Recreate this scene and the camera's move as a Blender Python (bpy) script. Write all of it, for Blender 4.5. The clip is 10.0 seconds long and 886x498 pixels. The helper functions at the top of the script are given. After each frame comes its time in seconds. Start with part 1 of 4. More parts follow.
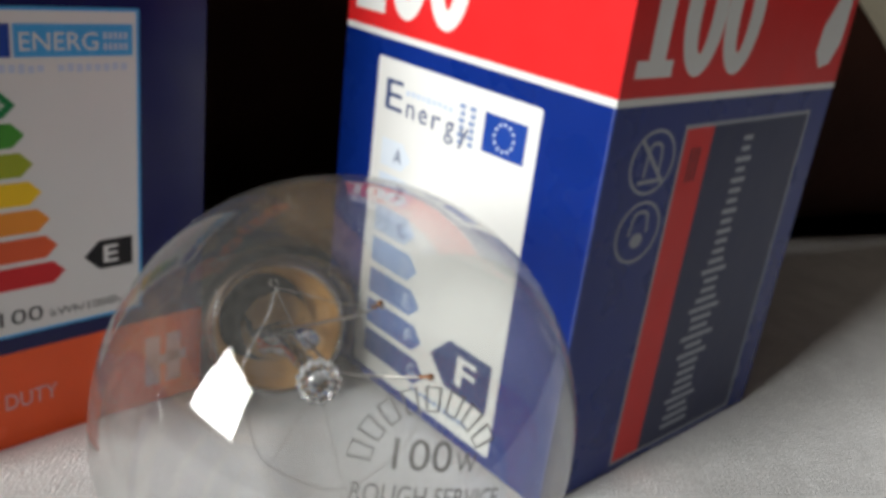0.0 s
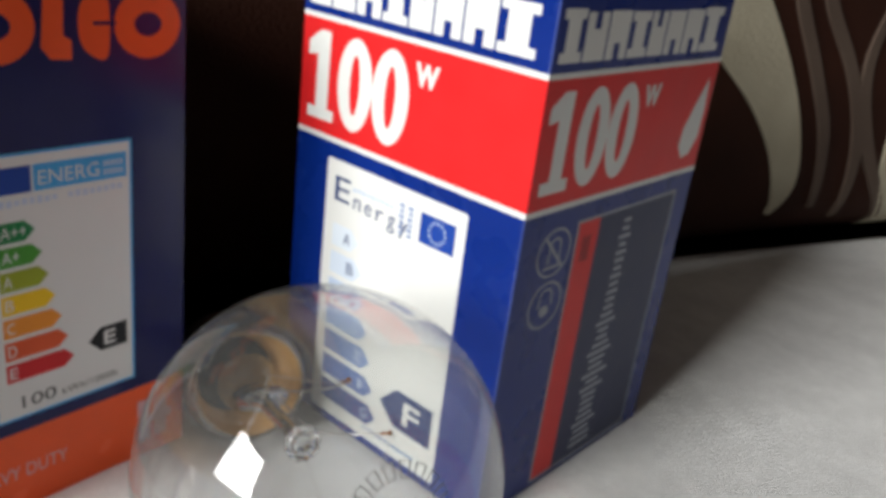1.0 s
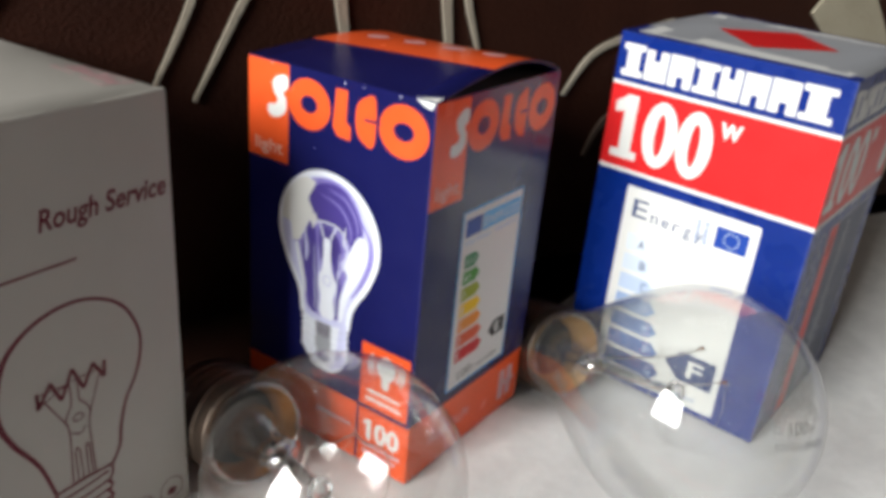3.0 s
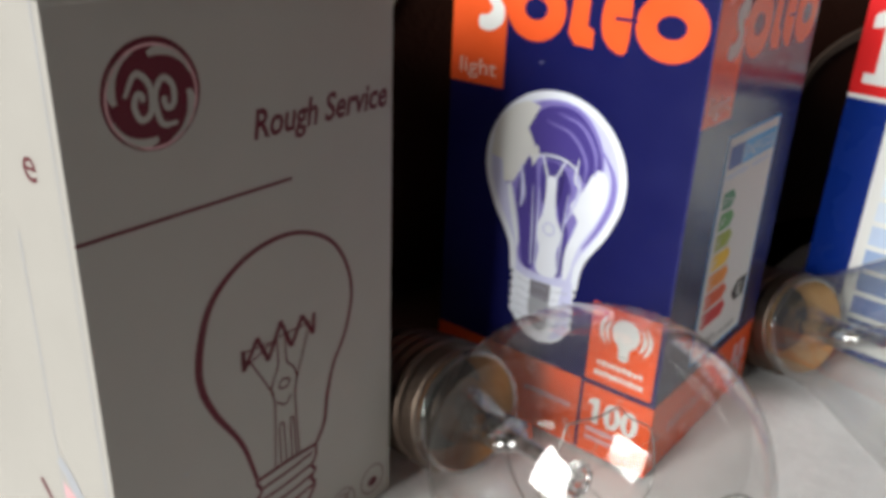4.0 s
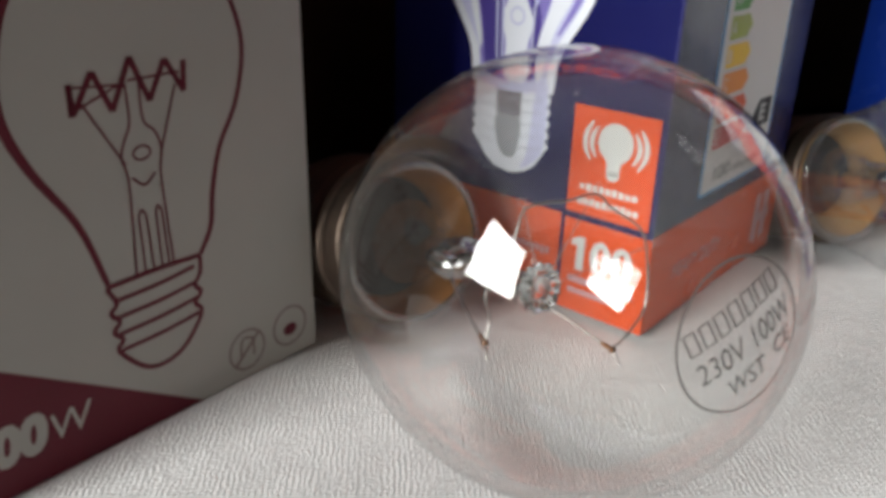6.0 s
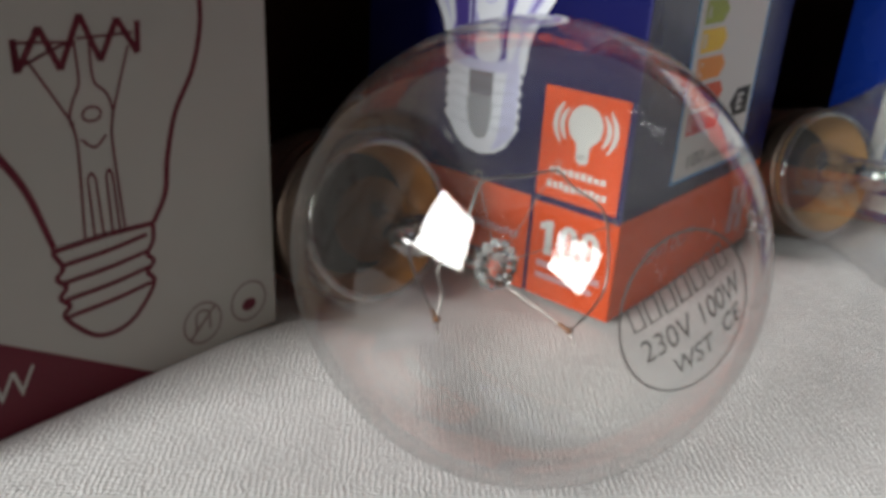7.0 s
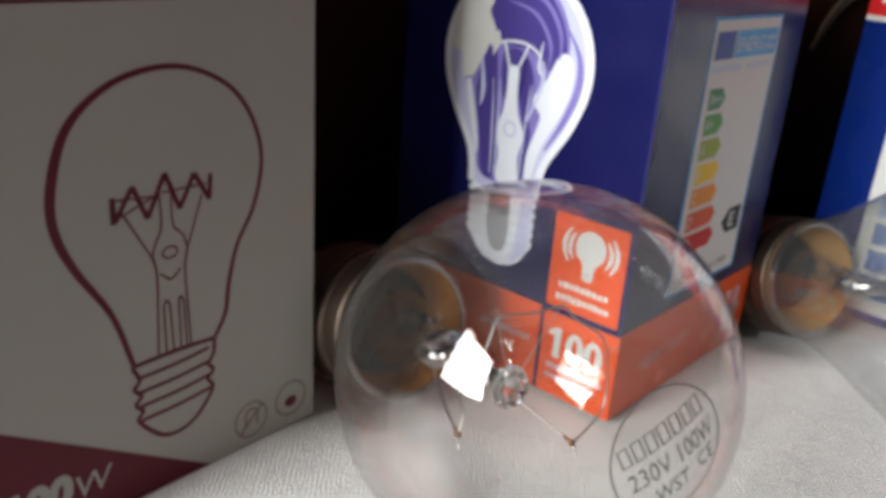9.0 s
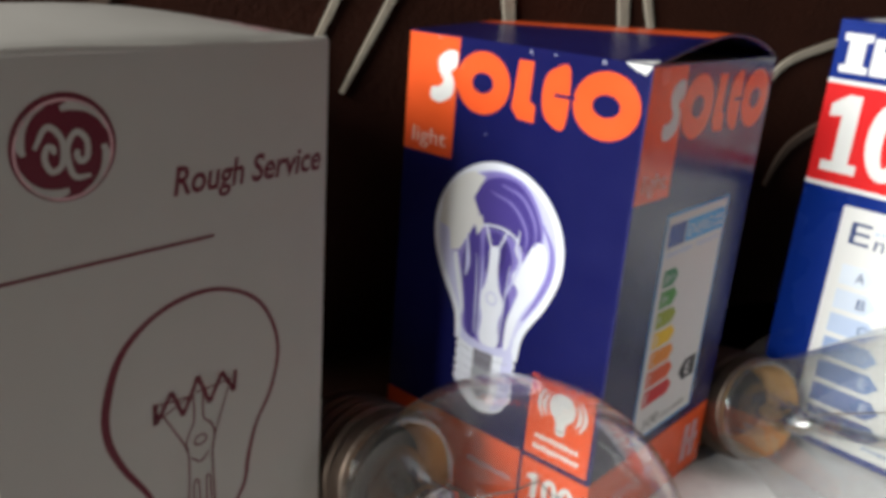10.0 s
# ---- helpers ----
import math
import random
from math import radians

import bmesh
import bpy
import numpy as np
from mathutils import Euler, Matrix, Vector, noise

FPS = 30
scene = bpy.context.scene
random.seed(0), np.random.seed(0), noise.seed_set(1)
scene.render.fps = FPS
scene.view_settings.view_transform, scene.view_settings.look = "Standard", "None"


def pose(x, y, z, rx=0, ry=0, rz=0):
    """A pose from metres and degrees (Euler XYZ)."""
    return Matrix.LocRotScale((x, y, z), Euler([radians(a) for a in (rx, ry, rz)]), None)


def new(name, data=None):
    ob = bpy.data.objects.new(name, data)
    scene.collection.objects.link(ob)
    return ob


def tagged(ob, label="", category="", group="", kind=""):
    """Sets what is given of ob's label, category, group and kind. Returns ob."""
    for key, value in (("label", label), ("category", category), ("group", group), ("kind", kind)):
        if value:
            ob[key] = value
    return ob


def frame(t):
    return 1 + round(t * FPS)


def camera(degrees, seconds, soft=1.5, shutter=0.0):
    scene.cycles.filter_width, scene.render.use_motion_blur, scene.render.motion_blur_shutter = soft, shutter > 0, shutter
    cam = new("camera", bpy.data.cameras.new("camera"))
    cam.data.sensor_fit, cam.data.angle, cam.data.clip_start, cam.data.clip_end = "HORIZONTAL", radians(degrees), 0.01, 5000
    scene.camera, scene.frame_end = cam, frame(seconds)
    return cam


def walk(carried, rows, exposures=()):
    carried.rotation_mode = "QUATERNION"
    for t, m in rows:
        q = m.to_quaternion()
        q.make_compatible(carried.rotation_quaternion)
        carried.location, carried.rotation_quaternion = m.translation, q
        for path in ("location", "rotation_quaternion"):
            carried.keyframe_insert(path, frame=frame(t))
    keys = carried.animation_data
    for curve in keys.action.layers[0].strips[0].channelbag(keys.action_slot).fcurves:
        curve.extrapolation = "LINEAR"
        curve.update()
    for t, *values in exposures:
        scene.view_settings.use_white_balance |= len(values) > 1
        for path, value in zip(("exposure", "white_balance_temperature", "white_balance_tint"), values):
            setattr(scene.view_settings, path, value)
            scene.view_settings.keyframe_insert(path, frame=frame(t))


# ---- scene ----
cam = camera(55.39, 10.0, soft=4.6)
ROWS = [
    (0, 0.0841, 0.0952, 0.0872, 68.26, -5.82, 7.20),
    (0.5, 0.0856, 0.0904, 0.0962, 67.00, -4.86, 4.18),
    (1, 0.0777, 0.0714, 0.1143, 67.76, -5.98, 0.72),
    (1.5, 0.0735, 0.0459, 0.1337, 64.37, -6.12, -1.46),
    (2, 0.0554, 0.0332, 0.1379, 65.47, -4.95, -2.86),
    (2.5, 0.0278, 0.0294, 0.1374, 64.85, -3.90, -2.45),
    (3, -0.0115, 0.0189, 0.1446, 64.91, -4.20, -2.34),
    (3.2, -0.0254, 0.0185, 0.1416, 65.64, -3.50, -1.77),
    (4.3, -0.0450, 0.0597, 0.1046, 66.26, -0.15, 3.50),
    (4.5, -0.0443, 0.0652, 0.1002, 67.61, 0.81, 4.67),
    (5, -0.0360, 0.0649, 0.0814, 66.99, 0.60, 4.53),
    (5.5, -0.0332, 0.0649, 0.0726, 65.97, -0.00, 3.22),
    (7, -0.0253, 0.0663, 0.0648, 65.95, -2.37, 3.51),
    (7.5, -0.0249, 0.0660, 0.0656, 65.99, -3.28, 3.75),
    (8, -0.0234, 0.0627, 0.0730, 67.15, -3.32, 3.66),
    (8.5, -0.0234, 0.0586, 0.0757, 67.51, -3.17, 4.44),
    (9, -0.0269, 0.0553, 0.0832, 68.17, -3.16, 4.80),
    (9.5, -0.0274, 0.0538, 0.1020, 68.52, -3.65, 4.73),
    (10, -0.0293, 0.0446, 0.1141, 70.48, -3.57, 3.65),
]
walk(cam, [(t, pose(x, y, z, rx, ry, rz)) for t, x, y, z, rx, ry, rz in ROWS], [(0.0, -0.05), (1.5, 0.04), (2.2, 0.06), (3.2, 0.28), (4.3, -0.05), (5.0, 0.25), (5.5, 0.14), (7.0, -0.29), (8.0, -0.22), (8.5, -0.11), (9.0, 0.02), (10.0, 0.10)])

# ---- light ----
# the window stands in a side wall, about 2.3 m away, to the front left of the boxes
OUT = Vector((-0.9744, -0.2250, 0.0)).normalized()
ROOM = Matrix.Translation((0.02, 0.17, 0.0)) @ Matrix.Rotation(math.atan2(OUT.y, OUT.x), 4, "Z")
WIN_X, WIN_Y, WIN_W, WIN_LOW, WIN_TOP = 2.16, 1.40, 1.32, 0.52, 1.80

world = bpy.data.worlds.new("sky")
scene.world = world
world.use_nodes = True
sky = world.node_tree.nodes.new("ShaderNodeTexSky")
sky.sky_type, sky.sun_disc = "NISHITA", False
sky.sun_elevation, sky.sun_rotation = radians(35), radians(120)
world.node_tree.nodes["Background"].inputs[1].default_value = 0.08
world.node_tree.links.new(sky.outputs[0], world.node_tree.nodes["Background"].inputs[0])

lamp = bpy.data.lights.new("window_light", "AREA")
lamp.shape, lamp.size, lamp.size_y = "RECTANGLE", WIN_W, WIN_TOP - WIN_LOW
lamp.energy, lamp.color = 160.0, (0.99, 1.0, 0.965)
lamp_ob = new("window_light", lamp)
lamp_ob.matrix_world = ROOM @ Matrix.Translation((WIN_X - 0.01, WIN_Y, (WIN_LOW + WIN_TOP) / 2)) @ pose(0, 0, 0, 0, 90, 0) @ pose(0, 0, 0, 0, 0, 90)


# ---- materials ----
def nodes_of(name):
    m = bpy.data.materials.new(name)
    m.use_nodes = True
    return m, m.node_tree.nodes, m.node_tree.links, m.node_tree.nodes["Principled BSDF"]


def card(name, colour, rough=0.38, spread=0.10, wear=0.5, gloss=0.2):
    """Printed, coated cardboard: slight ink mottle and a fine, uneven relief."""
    m, n, l, p = nodes_of(name)
    tc = n.new("ShaderNodeTexCoord")
    big, fine = n.new("ShaderNodeTexNoise"), n.new("ShaderNodeTexNoise")
    big.inputs["Scale"].default_value, fine.inputs["Scale"].default_value = 90, 1500
    for t in (big, fine):
        l.new(tc.outputs["Object"], t.inputs["Vector"])
    mix = n.new("ShaderNodeMix")
    mix.data_type = "RGBA"
    mix.inputs[6].default_value = (*[c * (1 - spread) for c in colour], 1)
    mix.inputs[7].default_value = (*[min(1, c * (1 + spread) + 0.004) for c in colour], 1)
    l.new(big.outputs["Fac"], mix.inputs[0])
    l.new(mix.outputs[2], p.inputs["Base Color"])
    r = n.new("ShaderNodeMapRange")
    r.inputs[3].default_value, r.inputs[4].default_value = rough - 0.06, rough + 0.10
    l.new(big.outputs["Fac"], r.inputs[0])
    l.new(r.outputs[0], p.inputs["Roughness"])
    add = n.new("ShaderNodeMath")
    add.operation = "MULTIPLY_ADD"
    l.new(fine.outputs["Fac"], add.inputs[0])
    add.inputs[1].default_value = 0.12
    l.new(big.outputs["Fac"], add.inputs[2])
    b = n.new("ShaderNodeBump")
    b.inputs["Strength"].default_value, b.inputs["Distance"].default_value = wear, 0.0004
    l.new(add.outputs[0], b.inputs["Height"])
    l.new(b.outputs[0], p.inputs["Normal"])
    p.inputs["Specular IOR Level"].default_value = gloss
    return m


def plain(name, colour, rough=0.5, metal=0.0, bump=0.0, scale=400.0):
    m, n, l, p = nodes_of(name)
    tc, t = n.new("ShaderNodeTexCoord"), n.new("ShaderNodeTexNoise")
    t.inputs["Scale"].default_value = scale
    l.new(tc.outputs["Object"], t.inputs["Vector"])
    mix = n.new("ShaderNodeMix")
    mix.data_type = "RGBA"
    mix.inputs[6].default_value = (*[c * 0.82 for c in colour], 1)
    mix.inputs[7].default_value = (*[min(1, c * 1.15) for c in colour], 1)
    l.new(t.outputs["Fac"], mix.inputs[0])
    l.new(mix.outputs[2], p.inputs["Base Color"])
    p.inputs["Roughness"].default_value, p.inputs["Metallic"].default_value = rough, metal
    if bump:
        b = n.new("ShaderNodeBump")
        b.inputs["Strength"].default_value, b.inputs["Distance"].default_value = 0.5, bump
        l.new(t.outputs["Fac"], b.inputs["Height"])
        l.new(b.outputs[0], p.inputs["Normal"])
    return m


def clear_glass(name, low, high, power, tint=(0.97, 0.975, 0.97), rough=0.0, dust_haze=0.0):
    """Blown glass so thin that it does not bend the view: it passes light and mirrors more at a slant."""
    m = bpy.data.materials.new(name)
    m.use_nodes = True
    n, l = m.node_tree.nodes, m.node_tree.links
    n.clear()
    out, mix = n.new("ShaderNodeOutputMaterial"), n.new("ShaderNodeMixShader")
    tr, gl = n.new("ShaderNodeBsdfTransparent"), n.new("ShaderNodeBsdfGlossy")
    tr.inputs[0].default_value = (*tint, 1)
    gl.inputs["Roughness"].default_value = rough
    lw, pw, ma = n.new("ShaderNodeLayerWeight"), n.new("ShaderNodeMath"), n.new("ShaderNodeMath")
    lw.inputs[0].default_value = 0.5
    pw.operation, ma.operation = "POWER", "MULTIPLY_ADD"
    l.new(lw.outputs["Facing"], pw.inputs[0])
    pw.inputs[1].default_value = power
    l.new(pw.outputs[0], ma.inputs[0])
    ma.inputs[1].default_value, ma.inputs[2].default_value = high, low
    l.new(ma.outputs[0], mix.inputs[0])
    l.new(tr.outputs[0], mix.inputs[1])
    l.new(gl.outputs[0], mix.inputs[2])
    # pale diffuse veil: some dust, and haze of room reflections put in as colour
    veil, film = n.new("ShaderNodeMixShader"), n.new("ShaderNodeBsdfDiffuse")
    film.inputs[0].default_value = (0.8, 0.8, 0.78, 1)
    speck, amount = n.new("ShaderNodeTexNoise"), n.new("ShaderNodeMapRange")
    speck.inputs["Scale"].default_value, speck.inputs["Detail"].default_value = 120, 8
    amount.inputs[1].default_value, amount.inputs[2].default_value = 0.3, 0.75
    amount.inputs[3].default_value, amount.inputs[4].default_value = dust_haze * 0.6, dust_haze * 1.6
    l.new(speck.outputs["Fac"], amount.inputs[0])
    l.new(amount.outputs[0], veil.inputs[0])
    l.new(mix.outputs[0], veil.inputs[1])
    l.new(film.outputs[0], veil.inputs[2])
    l.new(veil.outputs[0], out.inputs[0])
    return m


def woven_cloth():
    m, n, l, p = nodes_of("white_ribbed_cloth")
    tc, mp = n.new("ShaderNodeTexCoord"), n.new("ShaderNodeMapping")
    mp.inputs["Rotation"].default_value = (0, 0, radians(-6))
    l.new(tc.outputs["Object"], mp.inputs["Vector"])
    rib, weft, fuzz, stain = (n.new(k) for k in ("ShaderNodeTexWave", "ShaderNodeTexWave", "ShaderNodeTexNoise", "ShaderNodeTexNoise"))
    rib.inputs["Scale"].default_value, weft.inputs["Scale"].default_value = 430, 520
    weft.bands_direction = "Y"
    for w in (rib, weft):
        w.inputs["Distortion"].default_value, w.inputs["Detail"].default_value, w.inputs["Detail Scale"].default_value = 5.5, 5.0, 1.4
    fuzz.inputs["Scale"].default_value, fuzz.inputs["Detail"].default_value = 1700, 6
    stain.inputs["Scale"].default_value, stain.inputs["Detail"].default_value = 70, 6
    for t in (rib, weft, fuzz, stain):
        l.new(mp.outputs[0], t.inputs["Vector"])
    patch, fade = n.new("ShaderNodeTexNoise"), n.new("ShaderNodeMapRange")
    patch.inputs["Scale"].default_value, patch.inputs["Detail"].default_value = 260, 4
    l.new(mp.outputs[0], patch.inputs["Vector"])
    fade.inputs[1].default_value, fade.inputs[2].default_value, fade.inputs[3].default_value, fade.inputs[4].default_value = 0.35, 0.65, 0.15, 0.85
    l.new(patch.outputs["Fac"], fade.inputs[0])
    ribs = n.new("ShaderNodeMath")
    ribs.operation = "MULTIPLY"
    l.new(rib.outputs["Fac"], ribs.inputs[0])
    l.new(fade.outputs[0], ribs.inputs[1])
    mul = n.new("ShaderNodeMath")
    mul.operation = "MULTIPLY_ADD"
    l.new(weft.outputs["Fac"], mul.inputs[0])
    mul.inputs[1].default_value = 0.6
    l.new(ribs.outputs[0], mul.inputs[2])
    add = n.new("ShaderNodeMath")
    add.operation = "MULTIPLY_ADD"
    l.new(fuzz.outputs["Fac"], add.inputs[0])
    add.inputs[1].default_value = 1.7
    l.new(mul.outputs[0], add.inputs[2])
    b = n.new("ShaderNodeBump")
    b.inputs["Strength"].default_value, b.inputs["Distance"].default_value = 0.48, 0.00035
    l.new(add.outputs[0], b.inputs["Height"])
    l.new(b.outputs[0], p.inputs["Normal"])
    ramp = n.new("ShaderNodeValToRGB")
    ramp.color_ramp.elements[0].position, ramp.color_ramp.elements[1].position = 0.35, 0.62
    ramp.color_ramp.elements[0].color, ramp.color_ramp.elements[1].color = (0.82, 0.81, 0.81, 1), (0.90, 0.89, 0.89, 1)
    l.new(stain.outputs["Fac"], ramp.inputs[0])
    # shade in the hollows between ribs, multiplied into the base colour by bump height
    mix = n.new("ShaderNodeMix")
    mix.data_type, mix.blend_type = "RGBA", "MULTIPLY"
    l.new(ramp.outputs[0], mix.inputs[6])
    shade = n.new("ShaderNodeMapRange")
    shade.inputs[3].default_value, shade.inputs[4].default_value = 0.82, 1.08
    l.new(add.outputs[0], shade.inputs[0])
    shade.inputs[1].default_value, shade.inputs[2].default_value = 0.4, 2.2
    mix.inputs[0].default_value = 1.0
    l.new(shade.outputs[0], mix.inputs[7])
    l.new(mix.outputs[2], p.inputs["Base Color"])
    p.inputs["Roughness"].default_value = 0.9
    p.inputs["Specular IOR Level"].default_value = 0.15
    return m


def fabric(name, a, b_, rough=0.75, scale=900.0):
    m, n, l, p = nodes_of(name)
    tc, w, t = n.new("ShaderNodeTexCoord"), n.new("ShaderNodeTexNoise"), n.new("ShaderNodeTexNoise")
    w.inputs["Scale"].default_value, t.inputs["Scale"].default_value = scale, 35
    for k in (w, t):
        l.new(tc.outputs["Object"], k.inputs["Vector"])
    mix = n.new("ShaderNodeMix")
    mix.data_type = "RGBA"
    mix.inputs[6].default_value, mix.inputs[7].default_value = (*a, 1), (*b_, 1)
    l.new(t.outputs["Fac"], mix.inputs[0])
    l.new(mix.outputs[2], p.inputs["Base Color"])
    p.inputs["Roughness"].default_value = rough
    p.inputs["Specular IOR Level"].default_value = 0.12
    b = n.new("ShaderNodeBump")
    b.inputs["Strength"].default_value, b.inputs["Distance"].default_value = 0.6, 0.0006
    l.new(w.outputs["Fac"], b.inputs["Height"])
    l.new(b.outputs[0], p.inputs["Normal"])
    return m


CLOTH = woven_cloth()
BROWN = fabric("dark_brown_upholstery", (0.015, 0.0044, 0.0024), (0.033, 0.0096, 0.0048))
CREAM = fabric("cream_embroidery", (0.25, 0.22, 0.16), (0.42, 0.38, 0.29), 0.5)
DULL = fabric("dull_brown_embroidery", (0.055, 0.036, 0.028), (0.10, 0.072, 0.056), 0.6)
CORD = fabric("pale_cord", (0.22, 0.19, 0.15), (0.36, 0.32, 0.26), 0.6)
# walls and ceiling stay out of view; their dark brown only limits bounced light
WALLP = plain("low_bounce_wall_brown", (0.040, 0.032, 0.026), 0.9, 0, 0.001, 30)
CEIL = plain("low_bounce_ceiling_brown", (0.060, 0.046, 0.036), 0.9, 0, 0.001, 30)
FLOORP = plain("brown_carpet", (0.05, 0.036, 0.028), 0.95, 0, 0.002, 200)
FRAMEP = plain("white_frame_paint", (0.78, 0.78, 0.76), 0.4)
T_BLUE = card("blue_print", (0.001, 0.019, 0.185), 0.26, 0.1, 0.3, 0.26)
T_RED = card("red_print", (0.68, 0.018, 0.020), 0.30)
WHITE = card("white_print", (0.72, 0.72, 0.705), 0.42, 0.03)
PALE = card("pale_blue_print", (0.50, 0.58, 0.72), 0.34)
STEEL = card("steel_blue_print", (0.18, 0.26, 0.48), 0.34)
INK = card("dark_blue_print", (0.020, 0.045, 0.16), 0.34)
GREY = card("grey_print", (0.34, 0.35, 0.38), 0.40)
SLATE = card("slate_print", (0.018, 0.026, 0.080), 0.30)
DUSK = card("dull_lettering", (0.34, 0.36, 0.42), 0.4)
NAVY = card("navy_print", (0.0060, 0.0072, 0.072), 0.20, 0.1, 0.22, 0.29)
ORANGE = card("orange_print", (0.80, 0.100, 0.022), 0.22, 0.1, 0.22, 0.26)
LABEL = card("label_white_print", (0.69, 0.69, 0.68), 0.5, 0.03, 0.4, 0.1)
SKYB = card("sky_blue_print", (0.06, 0.36, 0.72), 0.34)
EUB = card("flag_blue_print", (0.010, 0.050, 0.30), 0.34)
BLACK = card("black_print", (0.012, 0.012, 0.014), 0.4)
G_CARD = card("off_white_card", (0.375, 0.356, 0.328), 0.55, 0.03, 0.35)
MAROON = card("maroon_print", (0.105, 0.005, 0.016), 0.36)
PALEP = card("pale_pink_print", (0.78, 0.52, 0.46), 0.4)
MIDV = card("mid_violet_print", (0.24, 0.20, 0.55), 0.34)
PICTO = card("brown_grey_print", (0.19, 0.135, 0.125), 0.5)
PINK = card("faded_pink_print", (0.62, 0.36, 0.38), 0.5)
LILAC = card("lilac_print", (0.60, 0.61, 0.84), 0.34)
VIOLET = card("violet_print", (0.075, 0.052, 0.27), 0.34)
PALEL = card("pale_lilac_print", (0.80, 0.83, 0.92), 0.34)
CAPGREY = card("grey_cap_print", (0.20, 0.19, 0.22), 0.36)
RATING = [card("rating_print", c, 0.36) for c in ((0.01, 0.20, 0.06), (0.06, 0.28, 0.03), (0.30, 0.36, 0.02), (0.80, 0.52, 0.01), (0.76, 0.27, 0.03), (0.66, 0.10, 0.03), (0.55, 0.02, 0.025))]
BLUES = [card("blue_rating_print", c, 0.36) for c in ((0.66, 0.72, 0.80), (0.60, 0.67, 0.78), (0.46, 0.55, 0.72), (0.30, 0.40, 0.62), (0.17, 0.25, 0.48), (0.10, 0.16, 0.38), (0.06, 0.10, 0.28))]
EDGE_T = plain("worn_blue_edge", (0.16, 0.20, 0.42), 0.5, 0, 0, 700)
EDGE_S = plain("worn_navy_edge", (0.06, 0.055, 0.20), 0.5, 0, 0, 700)
INSIDE = plain("bare_card_inside", (0.30, 0.26, 0.20), 0.8)
# stronger veil on the first glass imitates the grey haze of reflections
GLASS_T = clear_glass("dusty_hazy_bulb_glass", 0.075, 0.84, 3.1, dust_haze=0.040)
GLASS_S = clear_glass("clear_bulb_glass", 0.075, 0.84, 3.0, dust_haze=0.010)
STEMGL = clear_glass("stem_glass", 0.15, 0.75, 1.5, (0.93, 0.94, 0.94))
SOLID, _, _, glass_p = nodes_of("solid_glass")
glass_p.inputs["Transmission Weight"].default_value, glass_p.inputs["Roughness"].default_value, glass_p.inputs["IOR"].default_value = 1.0, 0.02, 1.5
glass_p.inputs["Base Color"].default_value = (0.96, 0.97, 0.97, 1)
BRASS = plain("dull_metal_cap", (0.20, 0.15, 0.12), 0.45, 1.0, 0.0002, 500)
CEMENT = plain("brown_cap_cement", (0.25, 0.098, 0.020), 0.45, 0.0, 0.0006, 220)
TAN = plain("tan_cap_cement", (0.52, 0.29, 0.10), 0.5, 0.0, 0.0006, 220)
DARKCAP = plain("dark_cap_parts", (0.03, 0.028, 0.026), 0.8)
WIRE = plain("nickel_wire", (0.42, 0.40, 0.38), 0.35, 1.0)
COPPER = plain("copper_weld", (0.22, 0.09, 0.035), 0.4, 0.8)
DUST = plain("pale_dust", (0.7, 0.68, 0.64), 0.9)
STAMP = plain("grey_stamp_ink", (0.13, 0.12, 0.115), 0.6)
FAINT = plain("faint_stamp_ink", (0.20, 0.195, 0.19), 0.6)

MM = 0.001


# ---- mesh helpers ----
def part(name, bm, material, parent=None, label="", smooth=False):
    me = bpy.data.meshes.new(name)
    bm.to_mesh(me)
    bm.free()
    me.materials.append(material)
    if smooth:
        for f in me.polygons:
            f.use_smooth = True
    ob = new(name, me)
    if parent is not None:
        ob.parent = parent
    if label:
        ob["label"] = label
    return ob


def block(bm, x0, x1, y0, y1, z0, z1, bevel=0.0, segs=2):
    g = bmesh.ops.create_cube(bm, size=1.0)["verts"]
    for v in g:
        v.co = Vector((x0 + (v.co.x + 0.5) * (x1 - x0), y0 + (v.co.y + 0.5) * (y1 - y0), z0 + (v.co.z + 0.5) * (z1 - z0)))
    if bevel:
        edges = list({e for v in g for e in v.link_edges})
        bmesh.ops.bevel(bm, geom=edges, offset=bevel, segments=segs, affect="EDGES")


def lathe(bm, profile, steps=64):
    """Turns (z, r) pairs round the z axis."""
    rings = []
    for z, r in profile:
        if r < 1e-6:
            rings.append([bm.verts.new((0, 0, z))])
        else:
            rings.append([bm.verts.new((r * math.cos(2 * math.pi * k / steps), r * math.sin(2 * math.pi * k / steps), z)) for k in range(steps)])
    for a, b in zip(rings[:-1], rings[1:]):
        for k in range(steps):
            j = (k + 1) % steps
            if len(a) == 1:
                bm.faces.new((a[0], b[j], b[k]))
            elif len(b) == 1:
                bm.faces.new((a[k], a[j], b[0]))
            else:
                bm.faces.new((a[k], a[j], b[j], b[k]))
    bmesh.ops.recalc_face_normals(bm, faces=bm.faces[:])


def curve_points(pts, steps=8):
    """A smooth line through the points given (Catmull-Rom)."""
    pts = [Vector(p) for p in pts]
    ext = [pts[0] * 2 - pts[1]] + pts + [pts[-1] * 2 - pts[-2]]
    out = []
    for i in range(1, len(ext) - 2):
        a, b, c, d = ext[i - 1 : i + 3]
        for k in range(steps):
            t = k / steps
            out.append(0.5 * (2 * b + (c - a) * t + (2 * a - 5 * b + 4 * c - d) * t * t + (3 * b - a - 3 * c + d) * t**3))
    return out + [pts[-1]]


